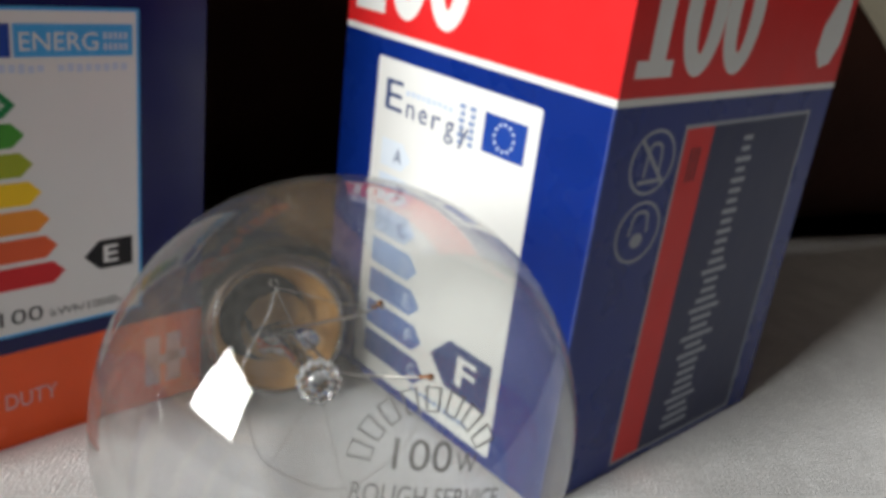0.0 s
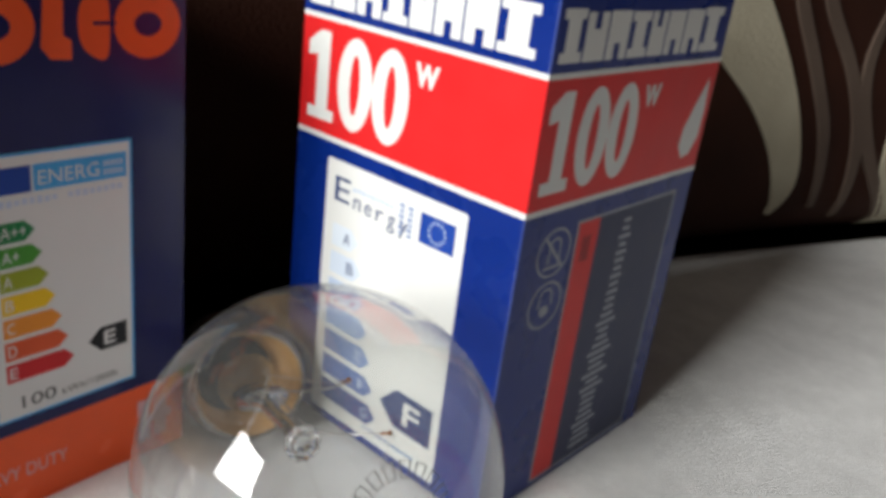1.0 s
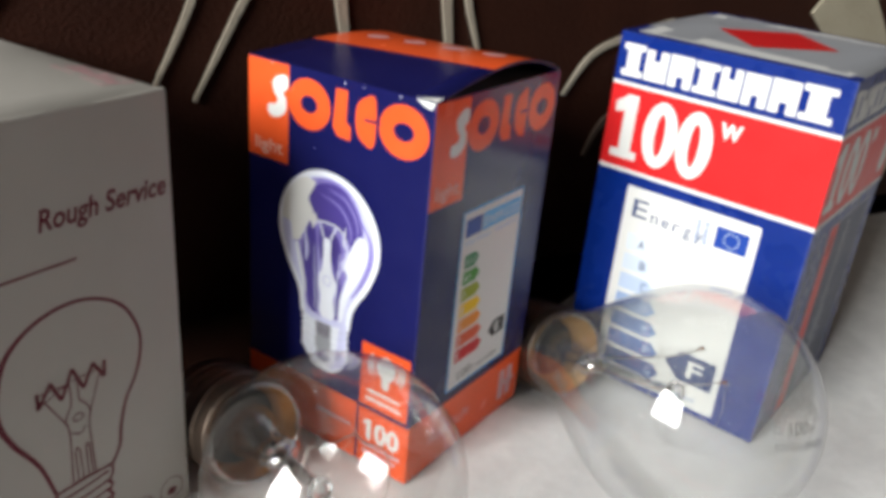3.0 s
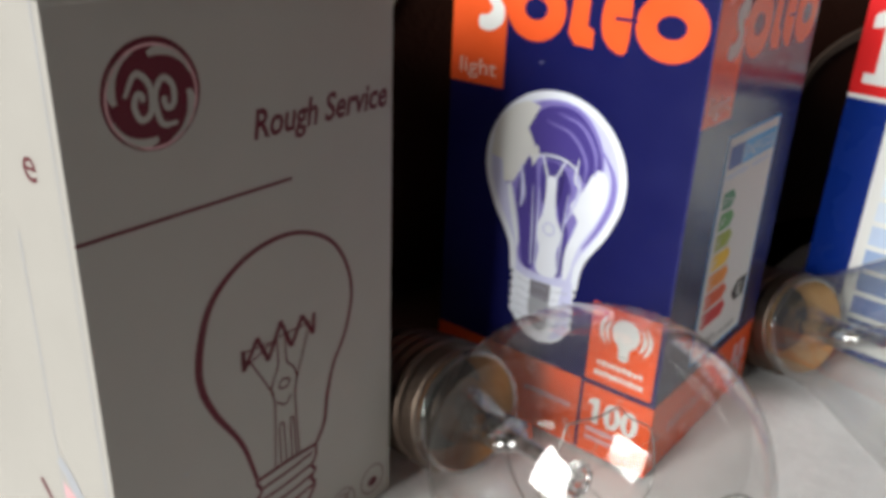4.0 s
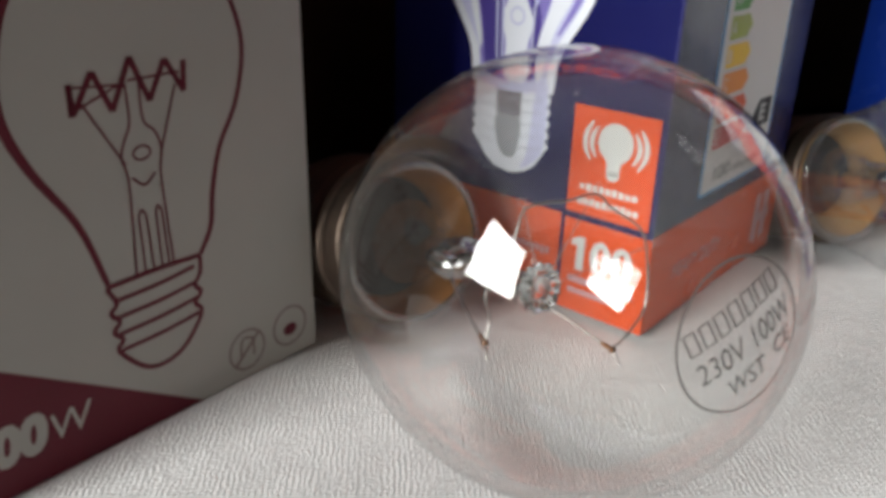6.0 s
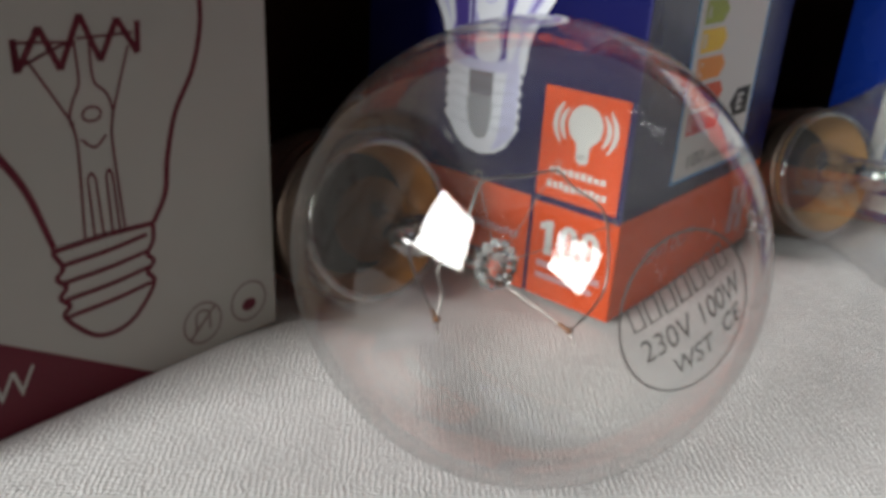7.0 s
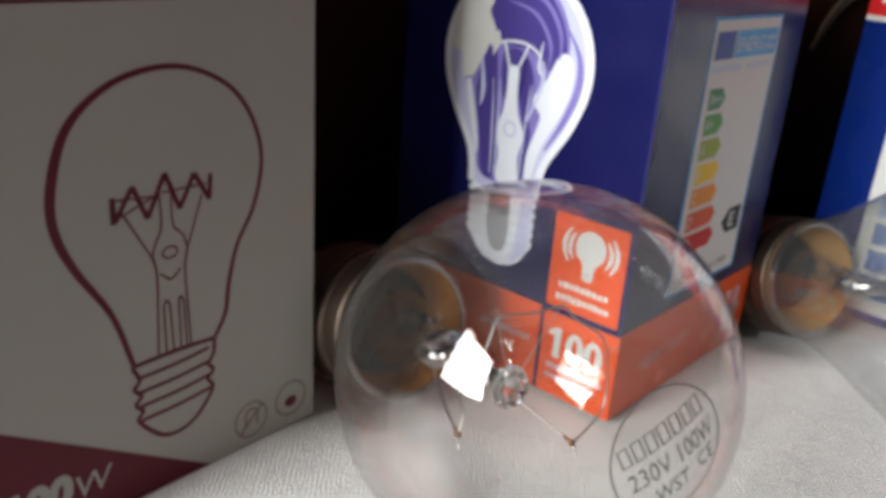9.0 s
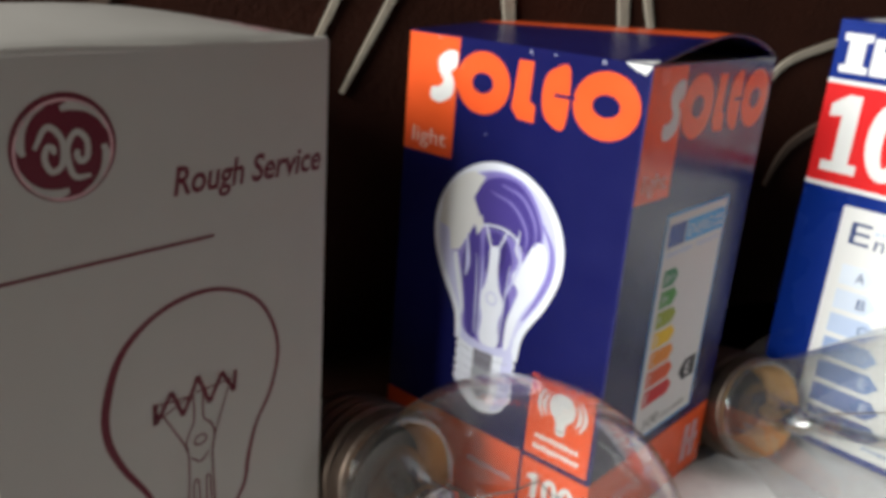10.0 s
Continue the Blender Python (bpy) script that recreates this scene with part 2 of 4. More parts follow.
def tube(bm, pts, r, sides=8, steps=8):
    line = curve_points(pts, steps)
    prev = None
    for i, p in enumerate(line):
        ahead = (line[min(i + 1, len(line) - 1)] - line[max(i - 1, 0)]).normalized()
        side = ahead.orthogonal() if prev is None else (last_side - ahead * last_side.dot(ahead))
        side.normalize()
        last_side = side
        up = ahead.cross(side)
        ring = [bm.verts.new(p + (side * math.cos(2 * math.pi * k / sides) + up * math.sin(2 * math.pi * k / sides)) * r) for k in range(sides)]
        if prev:
            for k in range(sides):
                bm.faces.new((prev[k], prev[(k + 1) % sides], ring[(k + 1) % sides], ring[k]))
        prev = ring


# flat shapes, in millimetres from the lower left corner of a box's face
def rect(s0, v0, s1, v1):
    return [(s0, v0), (s1, v0), (s1, v1), (s0, v1)]


def soft_rect(s0, v0, s1, v1, r, n=5):
    out = []
    for cx, cy, a in ((s1 - r, v0 + r, -90), (s1 - r, v1 - r, 0), (s0 + r, v1 - r, 90), (s0 + r, v0 + r, 180)):
        out += [(cx + r * math.cos(radians(a + 90 * k / n)), cy + r * math.sin(radians(a + 90 * k / n))) for k in range(n + 1)]
    return out


def disc(s, v, r, n=40, ry=None):
    return [(s + r * math.cos(2 * math.pi * k / n), v + (ry or r) * math.sin(2 * math.pi * k / n)) for k in range(n)]


def stroke(pts, widths, steps=8):
    """Quads along a smooth line, with a width at each point given."""
    line = curve_points([(*p, 0) for p in pts], steps)
    ws = [p.x for p in curve_points([(w, 0, 0) for w in (widths if isinstance(widths, (list, tuple)) else [widths] * len(pts))], steps)]
    left, right = [], []
    for i, p in enumerate(line):
        t = line[min(i + 1, len(line) - 1)] - line[max(i - 1, 0)]
        t.normalize()
        left.append((p.x - t.y * ws[i] / 2, p.y + t.x * ws[i] / 2))
        right.append((p.x + t.y * ws[i] / 2, p.y - t.x * ws[i] / 2))
    return [[left[i], right[i], right[i + 1], left[i + 1]] for i in range(len(line) - 1)]


def blob(pts, steps=5):
    """A closed, smooth outline through the points."""
    n = len(pts)
    line = curve_points([(*pts[k % n], 0) for k in range(-1, n + 2)], steps)
    return [(p.x, p.y) for p in line[steps : steps * (n + 1)]]


def ring(s, v, r, w, n=40, ry=None):
    a, b = disc(s, v, r, n, ry), disc(s, v, r - w, n, (ry - w) if ry else None)
    return [[a[k], a[(k + 1) % n], b[(k + 1) % n], b[k]] for k in range(n)]


def arrow(s0, s1, v, h, left=False):
    tip = h / 2
    if left:
        return [(s1, v - h / 2), (s1, v + h / 2), (s0 + tip, v + h / 2), (s0, v), (s0 + tip, v - h / 2)]
    return [(s0, v - h / 2), (s1 - tip, v - h / 2), (s1, v), (s1 - tip, v + h / 2), (s0, v + h / 2)]


def letters(text, s0, v0, s1, v1, bold=0.0, shear=0.0):
    """The outlines of a text, filled, fitted into a rectangle."""
    cu = bpy.data.curves.new("text", "FONT")
    cu.body, cu.offset, cu.shear, cu.resolution_u, cu.fill_mode = text, bold, shear, 4, "FRONT"
    ob = bpy.data.objects.new("text", cu)
    me = bpy.data.meshes.new_from_object(ob)
    xs, ys = [v.co.x for v in me.vertices], [v.co.y for v in me.vertices]
    kx, ky = (s1 - s0) / (max(xs) - min(xs)), (v1 - v0) / (max(ys) - min(ys))
    polys = [[(s0 + (me.vertices[i].co.x - min(xs)) * kx, v0 + (me.vertices[i].co.y - min(ys)) * ky) for i in f.vertices] for f in me.polygons]
    bpy.data.objects.remove(ob)
    bpy.data.curves.remove(cu)
    bpy.data.meshes.remove(me)
    return polys


def bold_hundred(s0, v0, s1, v1, slab=True):
    """The number 100 in heavy condensed numerals."""
    w, h = (s1 - s0) / 3.0, v1 - v0
    c = s0 + w * 0.52
    one = [(c - 0.17 * w, v0), (c + 0.20 * w, v0), (c + 0.20 * w, v1), (c - 0.10 * w, v1), (c - 0.45 * w, v1 - 0.14 * h), (c - 0.45 * w, v1 - 0.30 * h), (c - 0.17 * w, v1 - 0.27 * h)]
    out = [one]
    if slab:
        out.append(rect(c - 0.42 * w, v0, c - 0.17 * w, v0 + 0.13 * h))
        out.append(rect(c + 0.20 * w, v0, c + 0.40 * w, v0 + 0.13 * h))
    for k in (1, 2):
        cx, cy = s0 + w * (k + 0.5), (v0 + v1) / 2
        a, b = disc(cx, cy, 0.50 * w, 40, h / 2 * 1.02), disc(cx, cy, 0.14 * w, 40, h / 2 * 0.66)
        out += [[a[j], a[(j + 1) % 40], b[(j + 1) % 40], b[j]] for j in range(40)]
    return out


def bars(s0, v0, s1, v1, count, gap=0.25, vary=0.0, seed=1):
    """A row of plain bars in place of writing that is not spelt out."""
    rng, step = random.Random(seed), (s1 - s0) / count
    return [rect(s0 + k * step, v0 + vary * rng.random() * (v1 - v0), s0 + (k + 1 - gap) * step, v1 - vary * rng.random() * (v1 - v0)) for k in range(count)]


def print_on(name, face, level, polys, material, parent, label=""):
    """A printed area on a box's face."""
    bm = bmesh.new()
    for poly in polys:
        vs = [bm.verts.new(face(s, v, 0.035 * level)) for s, v in poly]
        bm.faces.new(vs)
    bmesh.ops.remove_doubles(bm, verts=bm.verts[:], dist=1e-7)
    bmesh.ops.triangulate(bm, faces=[f for f in bm.faces if len(f.verts) > 4])
    out = face(0, 0, 1) - face(0, 0, 0)
    for f in bm.faces:
        f.normal_update()
        if f.normal.dot(out) < 0:
            f.normal_flip()
    ob = part(name, bm, material, parent, label)
    if name.endswith("writing"):
        ob["kind"] = "stuff"
    return ob


def box_faces(w, d, h):
    """A: the face from the near edge to the left; B: from it to the right; top. From mm to the box's own metres."""
    return (lambda s, v, o: Vector((-o, w - s, v)) * MM, lambda s, v, o: Vector((s, -o, v)) * MM, lambda s, v, o: Vector((s, v, h + o)) * MM)


def carton(name, label, corner, axis_a, axis_b, up, w, d, h, outer, lid_rise=0.0, lid_mat=None, edge=None, hinged=False):
    """A hollow folding box: four walls with worn folded edges, a bottom and a tucked lid with side flaps."""
    root = tagged(new(name), label, "light bulb box")
    m = Matrix.Identity(4)
    for i, v in enumerate((axis_b, axis_a, up)):
        m.col[i].xyz = v
    m.translation = corner
    root.matrix_world = m
    t = 0.5
    for x0, x1, y0, y1 in ((0, t, 0, w), (d - t, d, 0, w), (t, d - t, 0, t), (t, d - t, w - t, w)):
        bm = bmesh.new()
        block(bm, x0 * MM, x1 * MM, y0 * MM, y1 * MM, 0, h * MM)
        part("side_panel", bm, outer, root)
    bm = bmesh.new()
    block(bm, t * MM, (d - t) * MM, t * MM, (w - t) * MM, 0.2 * MM, 0.8 * MM)
    part("bottom", bm, INSIDE, root)
    # folded edges, slightly rounded
    for x, y in ((0, 0), (d, 0), (0, w), (d, w)):
        bm = bmesh.new()
        tube(bm, [(x * MM + (0.28 * MM if x == 0 else -0.28 * MM), y * MM + (0.28 * MM if y == 0 else -0.28 * MM), z * h * MM) for z in (0, 0.33, 0.66, 1)], 0.30 * MM, 8, 2)
        part("folded_edge", bm, (edge or outer) if x == 0 and y == 0 else outer, root, "", True)
    # inner side flaps
    for y0, y1 in ((1.0, w * 0.42), (w * 0.58, w - 1.0)):
        bm = bmesh.new()
        block(bm, 1.0 * MM, (d - 1.0) * MM, y0 * MM, y1 * MM, (h - 1.6) * MM, (h - 1.2) * MM)
        part("side_flap", bm, INSIDE, root)
    # lid: a thin sheet, arched where it springs up; one that is hinged at the front stays down along that edge
    def lift(x, y):
        along = math.sin(math.pi * min(1.0, max(0.0, x / d)) ** 1.3) ** 0.8
        return lid_rise * along * (math.sin(math.pi * min(1.0, max(0.0, y / w))) ** 0.7 if hinged else 0.35 + 0.65 * (1 - y / w))

    bm = bmesh.new()
    n, cross = 20, [0.1 + (w - 0.2) * q / 8 for q in range(9)]
    rows = []
    for k in range(n + 1):
        x = d * k / n
        rows.append([[bm.verts.new(Vector((x, y, h + lift(x, y) + o)) * MM) for y in cross] for o in (0.0, -0.45)])
    for a, b in zip(rows[:-1], rows[1:]):
        for j in range(8):
            bm.faces.new((a[0][j], b[0][j], b[0][j + 1], a[0][j + 1]))
            bm.faces.new((a[1][j], a[1][j + 1], b[1][j + 1], b[1][j]))
        bm.faces.new((a[0][0], a[1][0], b[1][0], b[0][0]))
        bm.faces.new((a[0][8], b[0][8], b[1][8], a[1][8]))
    part("lid", bm, lid_mat or outer, root, "", True)
    if hinged:
        bm = bmesh.new()
        tube(bm, [(x * MM, (0.55 + 0.12 * math.sin(x)) * MM, (h - 0.35 + 0.25 * math.sin(x * 0.13)) * MM) for x in (0.3, d * 0.2, d * 0.45, d * 0.7, d - 0.3)], 0.7 * MM, 10, 4)
        part("lid_fold", bm, lid_mat or outer, root, "", True)
    lid_at = lambda s, v, o: Vector((s, v, h + lift(s, v) + o + 0.06)) * MM
    return root, lid_at


# ---- room ----
# unseen shell added round the window, kept dark so box sides get little bounce
def room_part(name, blocks, material, kind_label):
    bm = bmesh.new()
    for b in blocks:
        block(bm, *b)
    ob = part(name, bm, material)
    ob.matrix_world = ROOM
    return tagged(ob, kind_label, name.split("_")[0], kind="structure")


X0, Y1, Z0, Z1 = -1.8, 2.3, -0.45, 2.05
WL, WR = WIN_Y - WIN_W / 2, WIN_Y + WIN_W / 2
room_part("wall_north", [(WIN_X + 0.02, WIN_X + 0.2, -Y1, WL, Z0, Z1), (WIN_X + 0.02, WIN_X + 0.2, WR, Y1, Z0, Z1), (WIN_X + 0.02, WIN_X + 0.2, WL, WR, Z0, WIN_LOW), (WIN_X + 0.02, WIN_X + 0.2, WL, WR, WIN_TOP, Z1)], WALLP, "unseen wall with a window opening, made dark brown to limit bounce")
room_part("wall_south", [(X0 - 0.15, X0, -Y1, Y1, Z0, Z1)], WALLP, "unseen plain wall, made dark brown to limit bounce")
room_part("wall_east", [(X0 - 0.15, WIN_X + 0.2, -Y1 - 0.15, -Y1, Z0, Z1)], WALLP, "unseen plain wall, made dark brown to limit bounce")
room_part("wall_west", [(X0 - 0.15, WIN_X + 0.2, Y1, Y1 + 0.15, Z0, Z1)], WALLP, "unseen plain wall, made dark brown to limit bounce")
room_part("floor", [(X0 - 0.15, WIN_X + 0.2, -Y1 - 0.15, Y1 + 0.15, Z0 - 0.1, Z0)], FLOORP, "brown carpeted floor of the room")
room_part("ceiling", [(X0 - 0.15, WIN_X + 0.2, -Y1 - 0.15, Y1 + 0.15, Z1, Z1 + 0.1)], CEIL, "unseen plain ceiling, made dark brown to limit bounce")
window = tagged(new("window_1"), "bright window with a white frame and sill", "window", kind="structure")
window.matrix_world = ROOM
bm = bmesh.new()
for b in ((WL - 0.05, WL, WIN_LOW - 0.05, WIN_TOP + 0.05), (WR, WR + 0.05, WIN_LOW - 0.05, WIN_TOP + 0.05), (WL, WR, WIN_TOP, WIN_TOP + 0.05), (WL, WR, WIN_LOW - 0.05, WIN_LOW)):
    block(bm, WIN_X - 0.005, WIN_X + 0.018, b[0], b[1], b[2], b[3])
part("window_frame", bm, FRAMEP, window)
bm = bmesh.new()
block(bm, WIN_X - 0.08, WIN_X - 0.008, WL - 0.06, WR + 0.06, WIN_LOW - 0.08, WIN_LOW - 0.052, 0.006)
part("window_sill", bm, FRAMEP, window)

# ---- sofa and cloth ----
BACK_P, BACK_U = Vector((0.188, 0.358, 0.0)), Vector((0.904, 0.427, 0.0)).normalized()
BACK_N = Vector((BACK_U.y, -BACK_U.x, 0.0))
SOFA = Matrix.Identity(4)
for i_, v_ in enumerate((BACK_U, -BACK_N, Vector((0, 0, 1)))):
    SOFA.col[i_].xyz = v_
SOFA.translation = BACK_P


def back_depth(u, z):
    """How far the padded back stands behind its front plane."""
    tuck = 0.030 * math.exp(-max(z, -0.02) / 0.010)
    roll = 0.45 * max(0.0, z - 0.13) ** 2
    return tuck + roll + 0.003 * math.sin(u * 9.0 + 1.0) + 0.002 * math.sin(u * 23.0)


sofa = tagged(new("sofa"), "dark brown fabric sofa with cream leaf embroidery", "sofa")
sofa.matrix_world = SOFA
bm = bmesh.new()
grid = []
for i in range(121):
    u = -0.9 + 1.8 * i / 120
    col = []
    for j in range(41):
        z = -0.03 + 0.50 * (j / 40) ** 1.4
        col.append(bm.verts.new((u, back_depth(u, z), z)))
    col.append(bm.verts.new((u, 0.30, 0.46)))
    col.append(bm.verts.new((u, 0.30, -0.44)))
    grid.append(col)
for a, b in zip(grid[:-1], grid[1:]):
    for j in range(len(a) - 1):
        bm.faces.new((a[j], b[j], b[j + 1], a[j + 1]))
for c in (grid[0], grid[-1]):
    bm.faces.new(c)
bmesh.ops.recalc_face_normals(bm, faces=bm.faces[:])
backrest = part("backrest", bm, BROWN, sofa, "", True)
bm = bmesh.new()
block(bm, -0.9, 0.9, -0.75, 0.30, -0.40, -0.012, 0.03, 4)
part("seat", bm, BROWN, sofa, "", True)
for x in (-0.85, 0.85):
    for y in (-0.68, 0.22):
        bm = bmesh.new()
        lathe(bm, [(-0.45, 0.0), (-0.45, 0.018), (-0.40, 0.024), (-0.395, 0.0)], 16)
        bmesh.ops.translate(bm, verts=bm.verts[:], vec=(x, y, 0))
        part("leg", bm, FRAMEP, sofa)


def embroidery(name, pts, widths, material, label=""):
    """A raised, tapering stitched stroke that follows the padded back; millimetres along it and up."""
    bm = bmesh.new()
    for quad in stroke(pts, widths, 10):
        bm.faces.new([bm.verts.new((u * MM, back_depth(u * MM, z * MM) - 0.0012, z * MM)) for u, z in quad])
    bmesh.ops.remove_doubles(bm, verts=bm.verts[:], dist=0.00005)
    g = bmesh.ops.extrude_face_region(bm, geom=bm.faces[:])["geom"]
    for v in g:
        if isinstance(v, bmesh.types.BMVert):
            v.co.y += 0.0016
    bmesh.ops.recalc_face_normals(bm, faces=bm.faces[:])
    return part(name, bm, material, backrest, label)


embroidery("leaf", [(-40, 112), (-14, 88), (6, 68), (20, 48), (27, 30), (26, 18)], [30, 26, 20, 15, 11, 2], CREAM, "cream stitched leaf")
embroidery("stem", [(2, 112), (12, 95), (27, 73), (40, 50), (48, 20)], [4, 5, 5, 5, 3], DULL)
embroidery("stem", [(16, 112), (27, 95), (46, 73), (59, 49), (66, 14)], [4, 5, 5, 6, 3], DULL)
embroidery("leaf", [(77, 62), (82, 40), (92, 22), (104, 5)], [1, 9, 12, 8], CREAM, "cream stitched leaf")
embroidery("leaf", [(100, 78), (101, 52), (112, 28), (135, 8)], [1, 17, 24, 10], CREAM, "cream stitched leaf")
embroidery("stem", [(66, 112), (57, 95), (54, 73), (66, 45), (94, 11)], [4, 4, 5, 6, 3], DULL)
embroidery("stem", [(120, 84), (95, 84), (79, 77), (75, 60)], [4, 4, 4, 2], DULL)
embroidery("stem", [(150, 100), (142, 70), (150, 40), (170, 10)], [3, 5, 6, 3], DULL)
embroidery("stem", [(-274, 120), (-280, 104), (-289, 86)], [1.8, 1.6, 0.8], CORD)
embroidery("stem", [(-258, 120), (-266, 106), (-279, 82)], [2.0, 1.8, 0.8], CORD)
embroidery("stem", [(-240, 135), (-239, 112), (-236, 90)], [4, 3.5, 2], CORD)
embroidery("stem", [(-208, 135), (-206, 112), (-203, 88)], [3.6, 3.2, 2], CORD)
embroidery("stem", [(-201, 135), (-199, 110), (-193, 90)], [2, 2, 1], CORD)
embroidery("stem", [(-118, 99), (-135, 95), (-150, 89), (-160, 76)], [2.2, 2, 1.6, 1], CORD)
embroidery("stem", [(-122, 75), (-135, 70), (-143, 64), (-148, 54)], [3, 2.5, 2, 1], DULL)
embroidery("stem", [(-310, 135), (-322, 110), (-345, 80)], [4, 3.5, 1], DULL)

BULB_T, R_T = Vector((0.0654, 0.1866, 0.0270)), 0.0300
BULB_S, R_S = Vector((-0.0190, 0.1590, 0.0238)), 0.0274
# where the screw caps press into the padded seat: place along the cap, depth
CAP_DENTS = ((0.0405, 0.2377, 0.0062), (0.0362, 0.2466, 0.0076), (-0.0495, 0.1953, 0.0035), (-0.0585, 0.2060, 0.0050))


def cloth_z(x, y):
    z = 0.0006 * noise.noise(Vector((x * 14, y * 14, 0)))
    for c, r in ((BULB_T, R_T), (BULB_S, R_S)):
        z -= (r - c.z) * math.exp(-((x - c.x) ** 2 + (y - c.y) ** 2) / 0.026**2)
    for x0, y0, deep in CAP_DENTS:
        z = min(z, -deep * math.exp(-((x - x0) ** 2 + (y - y0) ** 2) / 0.015**2))
    return z - 0.0004


def cloth_edge(u):
    """How far back the cloth reaches: it lies askew, and leaves the seat bare at one end."""
    return -0.022 + 0.038 / (1.0 + math.exp(-(u + 0.145) / 0.018))


bm = bmesh.new()
grid = []
for i in range(161):
    u = -0.75 + 1.45 * i / 160
    col = []
    for j in range(101):
        q = cloth_edge(u) - 0.32 * (j / 100) ** 1.15
        p = SOFA @ Vector((u, q, 0))
        col.append(bm.verts.new((p.x, p.y, cloth_z(p.x, p.y))))
    grid.append(col)
for a, b in zip(grid[:-1], grid[1:]):
    for j in range(len(a) - 1):
        bm.faces.new((a[j], a[j + 1], b[j + 1], b[j]))
bmesh.ops.recalc_face_normals(bm, faces=bm.faces[:])
if bm.faces[0].normal.z < 0:
    bmesh.ops.reverse_faces(bm, faces=bm.faces[:])
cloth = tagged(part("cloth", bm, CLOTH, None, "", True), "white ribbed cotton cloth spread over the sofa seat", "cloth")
solid = cloth.modifiers.new("thickness", "SOLIDIFY")
solid.thickness, solid.offset = 0.0012, -1


# ---- bulbs ----
def bulb(label, centre, R, az, drop, neck, long, bend, glass, cement, disc_r, mount_at, leads, arc, hooks, wire, stamp, ink):
    """A clear glass bulb lying on its side, its cap towards az (degrees from ahead, to the right), dropping by drop degrees."""
    root = tagged(new("light_bulb"), label, "light bulb", "clear bulbs in front of the boxes")
    a, t = radians(az), radians(drop)
    back = Vector((math.sin(a) * math.cos(t), math.cos(a) * math.cos(t), -math.sin(t)))
    zc = -back
    xc = Vector((0, 0, 1)).cross(zc).normalized()
    m = Matrix.Identity(4)
    for i, v in enumerate((xc, zc.cross(xc), zc)):
        m.col[i].xyz = v
    m.translation = centre
    root.matrix_world = m
    r = R / MM
    prof = [(r * math.sin(radians(b)) * (long if b < 0 else 1.0), r * math.cos(radians(b))) for b in range(90, -bend - 1, -4)]
    prof[0] = (r, 0.0)
    z0, r0 = prof[-1]
    z1, r1 = -(r + neck), 12.8
    for k in range(1, 15):
        q = k / 14
        # leaves the dome along its tangent and runs out along the neck
        h00, h10, h01, h11 = 2 * q**3 - 3 * q**2 + 1, q**3 - 2 * q**2 + q, -2 * q**3 + 3 * q**2, q**3 - q**2
        dz = z1 - z0
        prof.append((z0 + dz * q, h00 * r0 + h10 * dz * math.tan(radians(bend)) * 0.95 / long + h01 * r1 + h11 * dz * 0.10))
    bm = bmesh.new()
    lathe(bm, [(z * MM, q * MM) for z, q in prof], 96)
    part("glass_envelope", bm, glass, root, "clear glass", True)
    # screw cap with its thread
    bm = bmesh.new()
    top = z1 + 1.0
    cap = [(top, 11.9), (top + 0.2, 12.6), (top - 1.0, 13.1)]
    for k in range(25):
        cap.append((top - 2.5 - k * 0.75, 12.9 + 0.55 * math.sin(k * 0.75 / 3.6 * 2 * math.pi)))
    end = top - 21.5
    cap += [(end - 0.6, 12.6), (end - 3.0, 8.5)]
    lathe(bm, [(z * MM, q * MM) for z, q in cap], 48)
    screw = part("screw_cap", bm, BRASS, root, "dull metal screw cap", True)
    bm = bmesh.new()
    lathe(bm, [(z * MM, q * MM) for z, q in ((end - 2.9, 8.6), (end - 4.2, 5.6), (end - 4.3, 0.0))], 32)
    part("insulator", bm, DARKCAP, screw, "", True)
    bm = bmesh.new()
    lathe(bm, [(z * MM, q * MM) for z, q in ((end - 4.2, 4.6), (end - 5.6, 4.0), (end - 6.0, 0.0))], 24)
    part("contact", bm, DARKCAP, screw, "", True)
    bm = bmesh.new()
    lathe(bm, [(z * MM, q * MM) for z, q in ((top + 0.5, 11.9), (top - 3.6, 11.3), (top - 5.6, 9.6), (top - 6.4, 0.0))], 40)
    part("cap_cement", bm, cement, screw, "brown cement inside the cap", True)
    # melted glass rim where the neck is sealed
    bm = bmesh.new()
    lathe(bm, [((top + 1.4 + 0.75 * math.sin(q)) * MM, (11.9 + 0.55 * math.cos(q)) * MM) for q in [2 * math.pi * k / 10 for k in range(11)]], 48)
    part("sealed_rim", bm, STEMGL, root, "melted glass rim", True)
    # dark disc over the cement, off centre, leaving a wider crescent on one side
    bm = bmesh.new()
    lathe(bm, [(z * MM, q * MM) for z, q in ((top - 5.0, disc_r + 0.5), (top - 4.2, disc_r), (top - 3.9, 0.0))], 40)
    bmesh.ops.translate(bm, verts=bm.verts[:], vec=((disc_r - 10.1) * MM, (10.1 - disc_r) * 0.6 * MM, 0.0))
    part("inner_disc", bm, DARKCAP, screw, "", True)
    at = lambda p: Vector(p) * MM
    # glass mount: flare, pinched stem, rod and a pressed button with beaded edge
    bx, by, zb = mount_at
    lean = lambda z: Vector((bx, by, 0)) * (max(0.0, z - z1) / (zb - z1)) ** 1.3

    def leaning(bm):
        for v in bm.verts:
            v.co += lean(v.co.z / MM) * MM

    bm = bmesh.new()
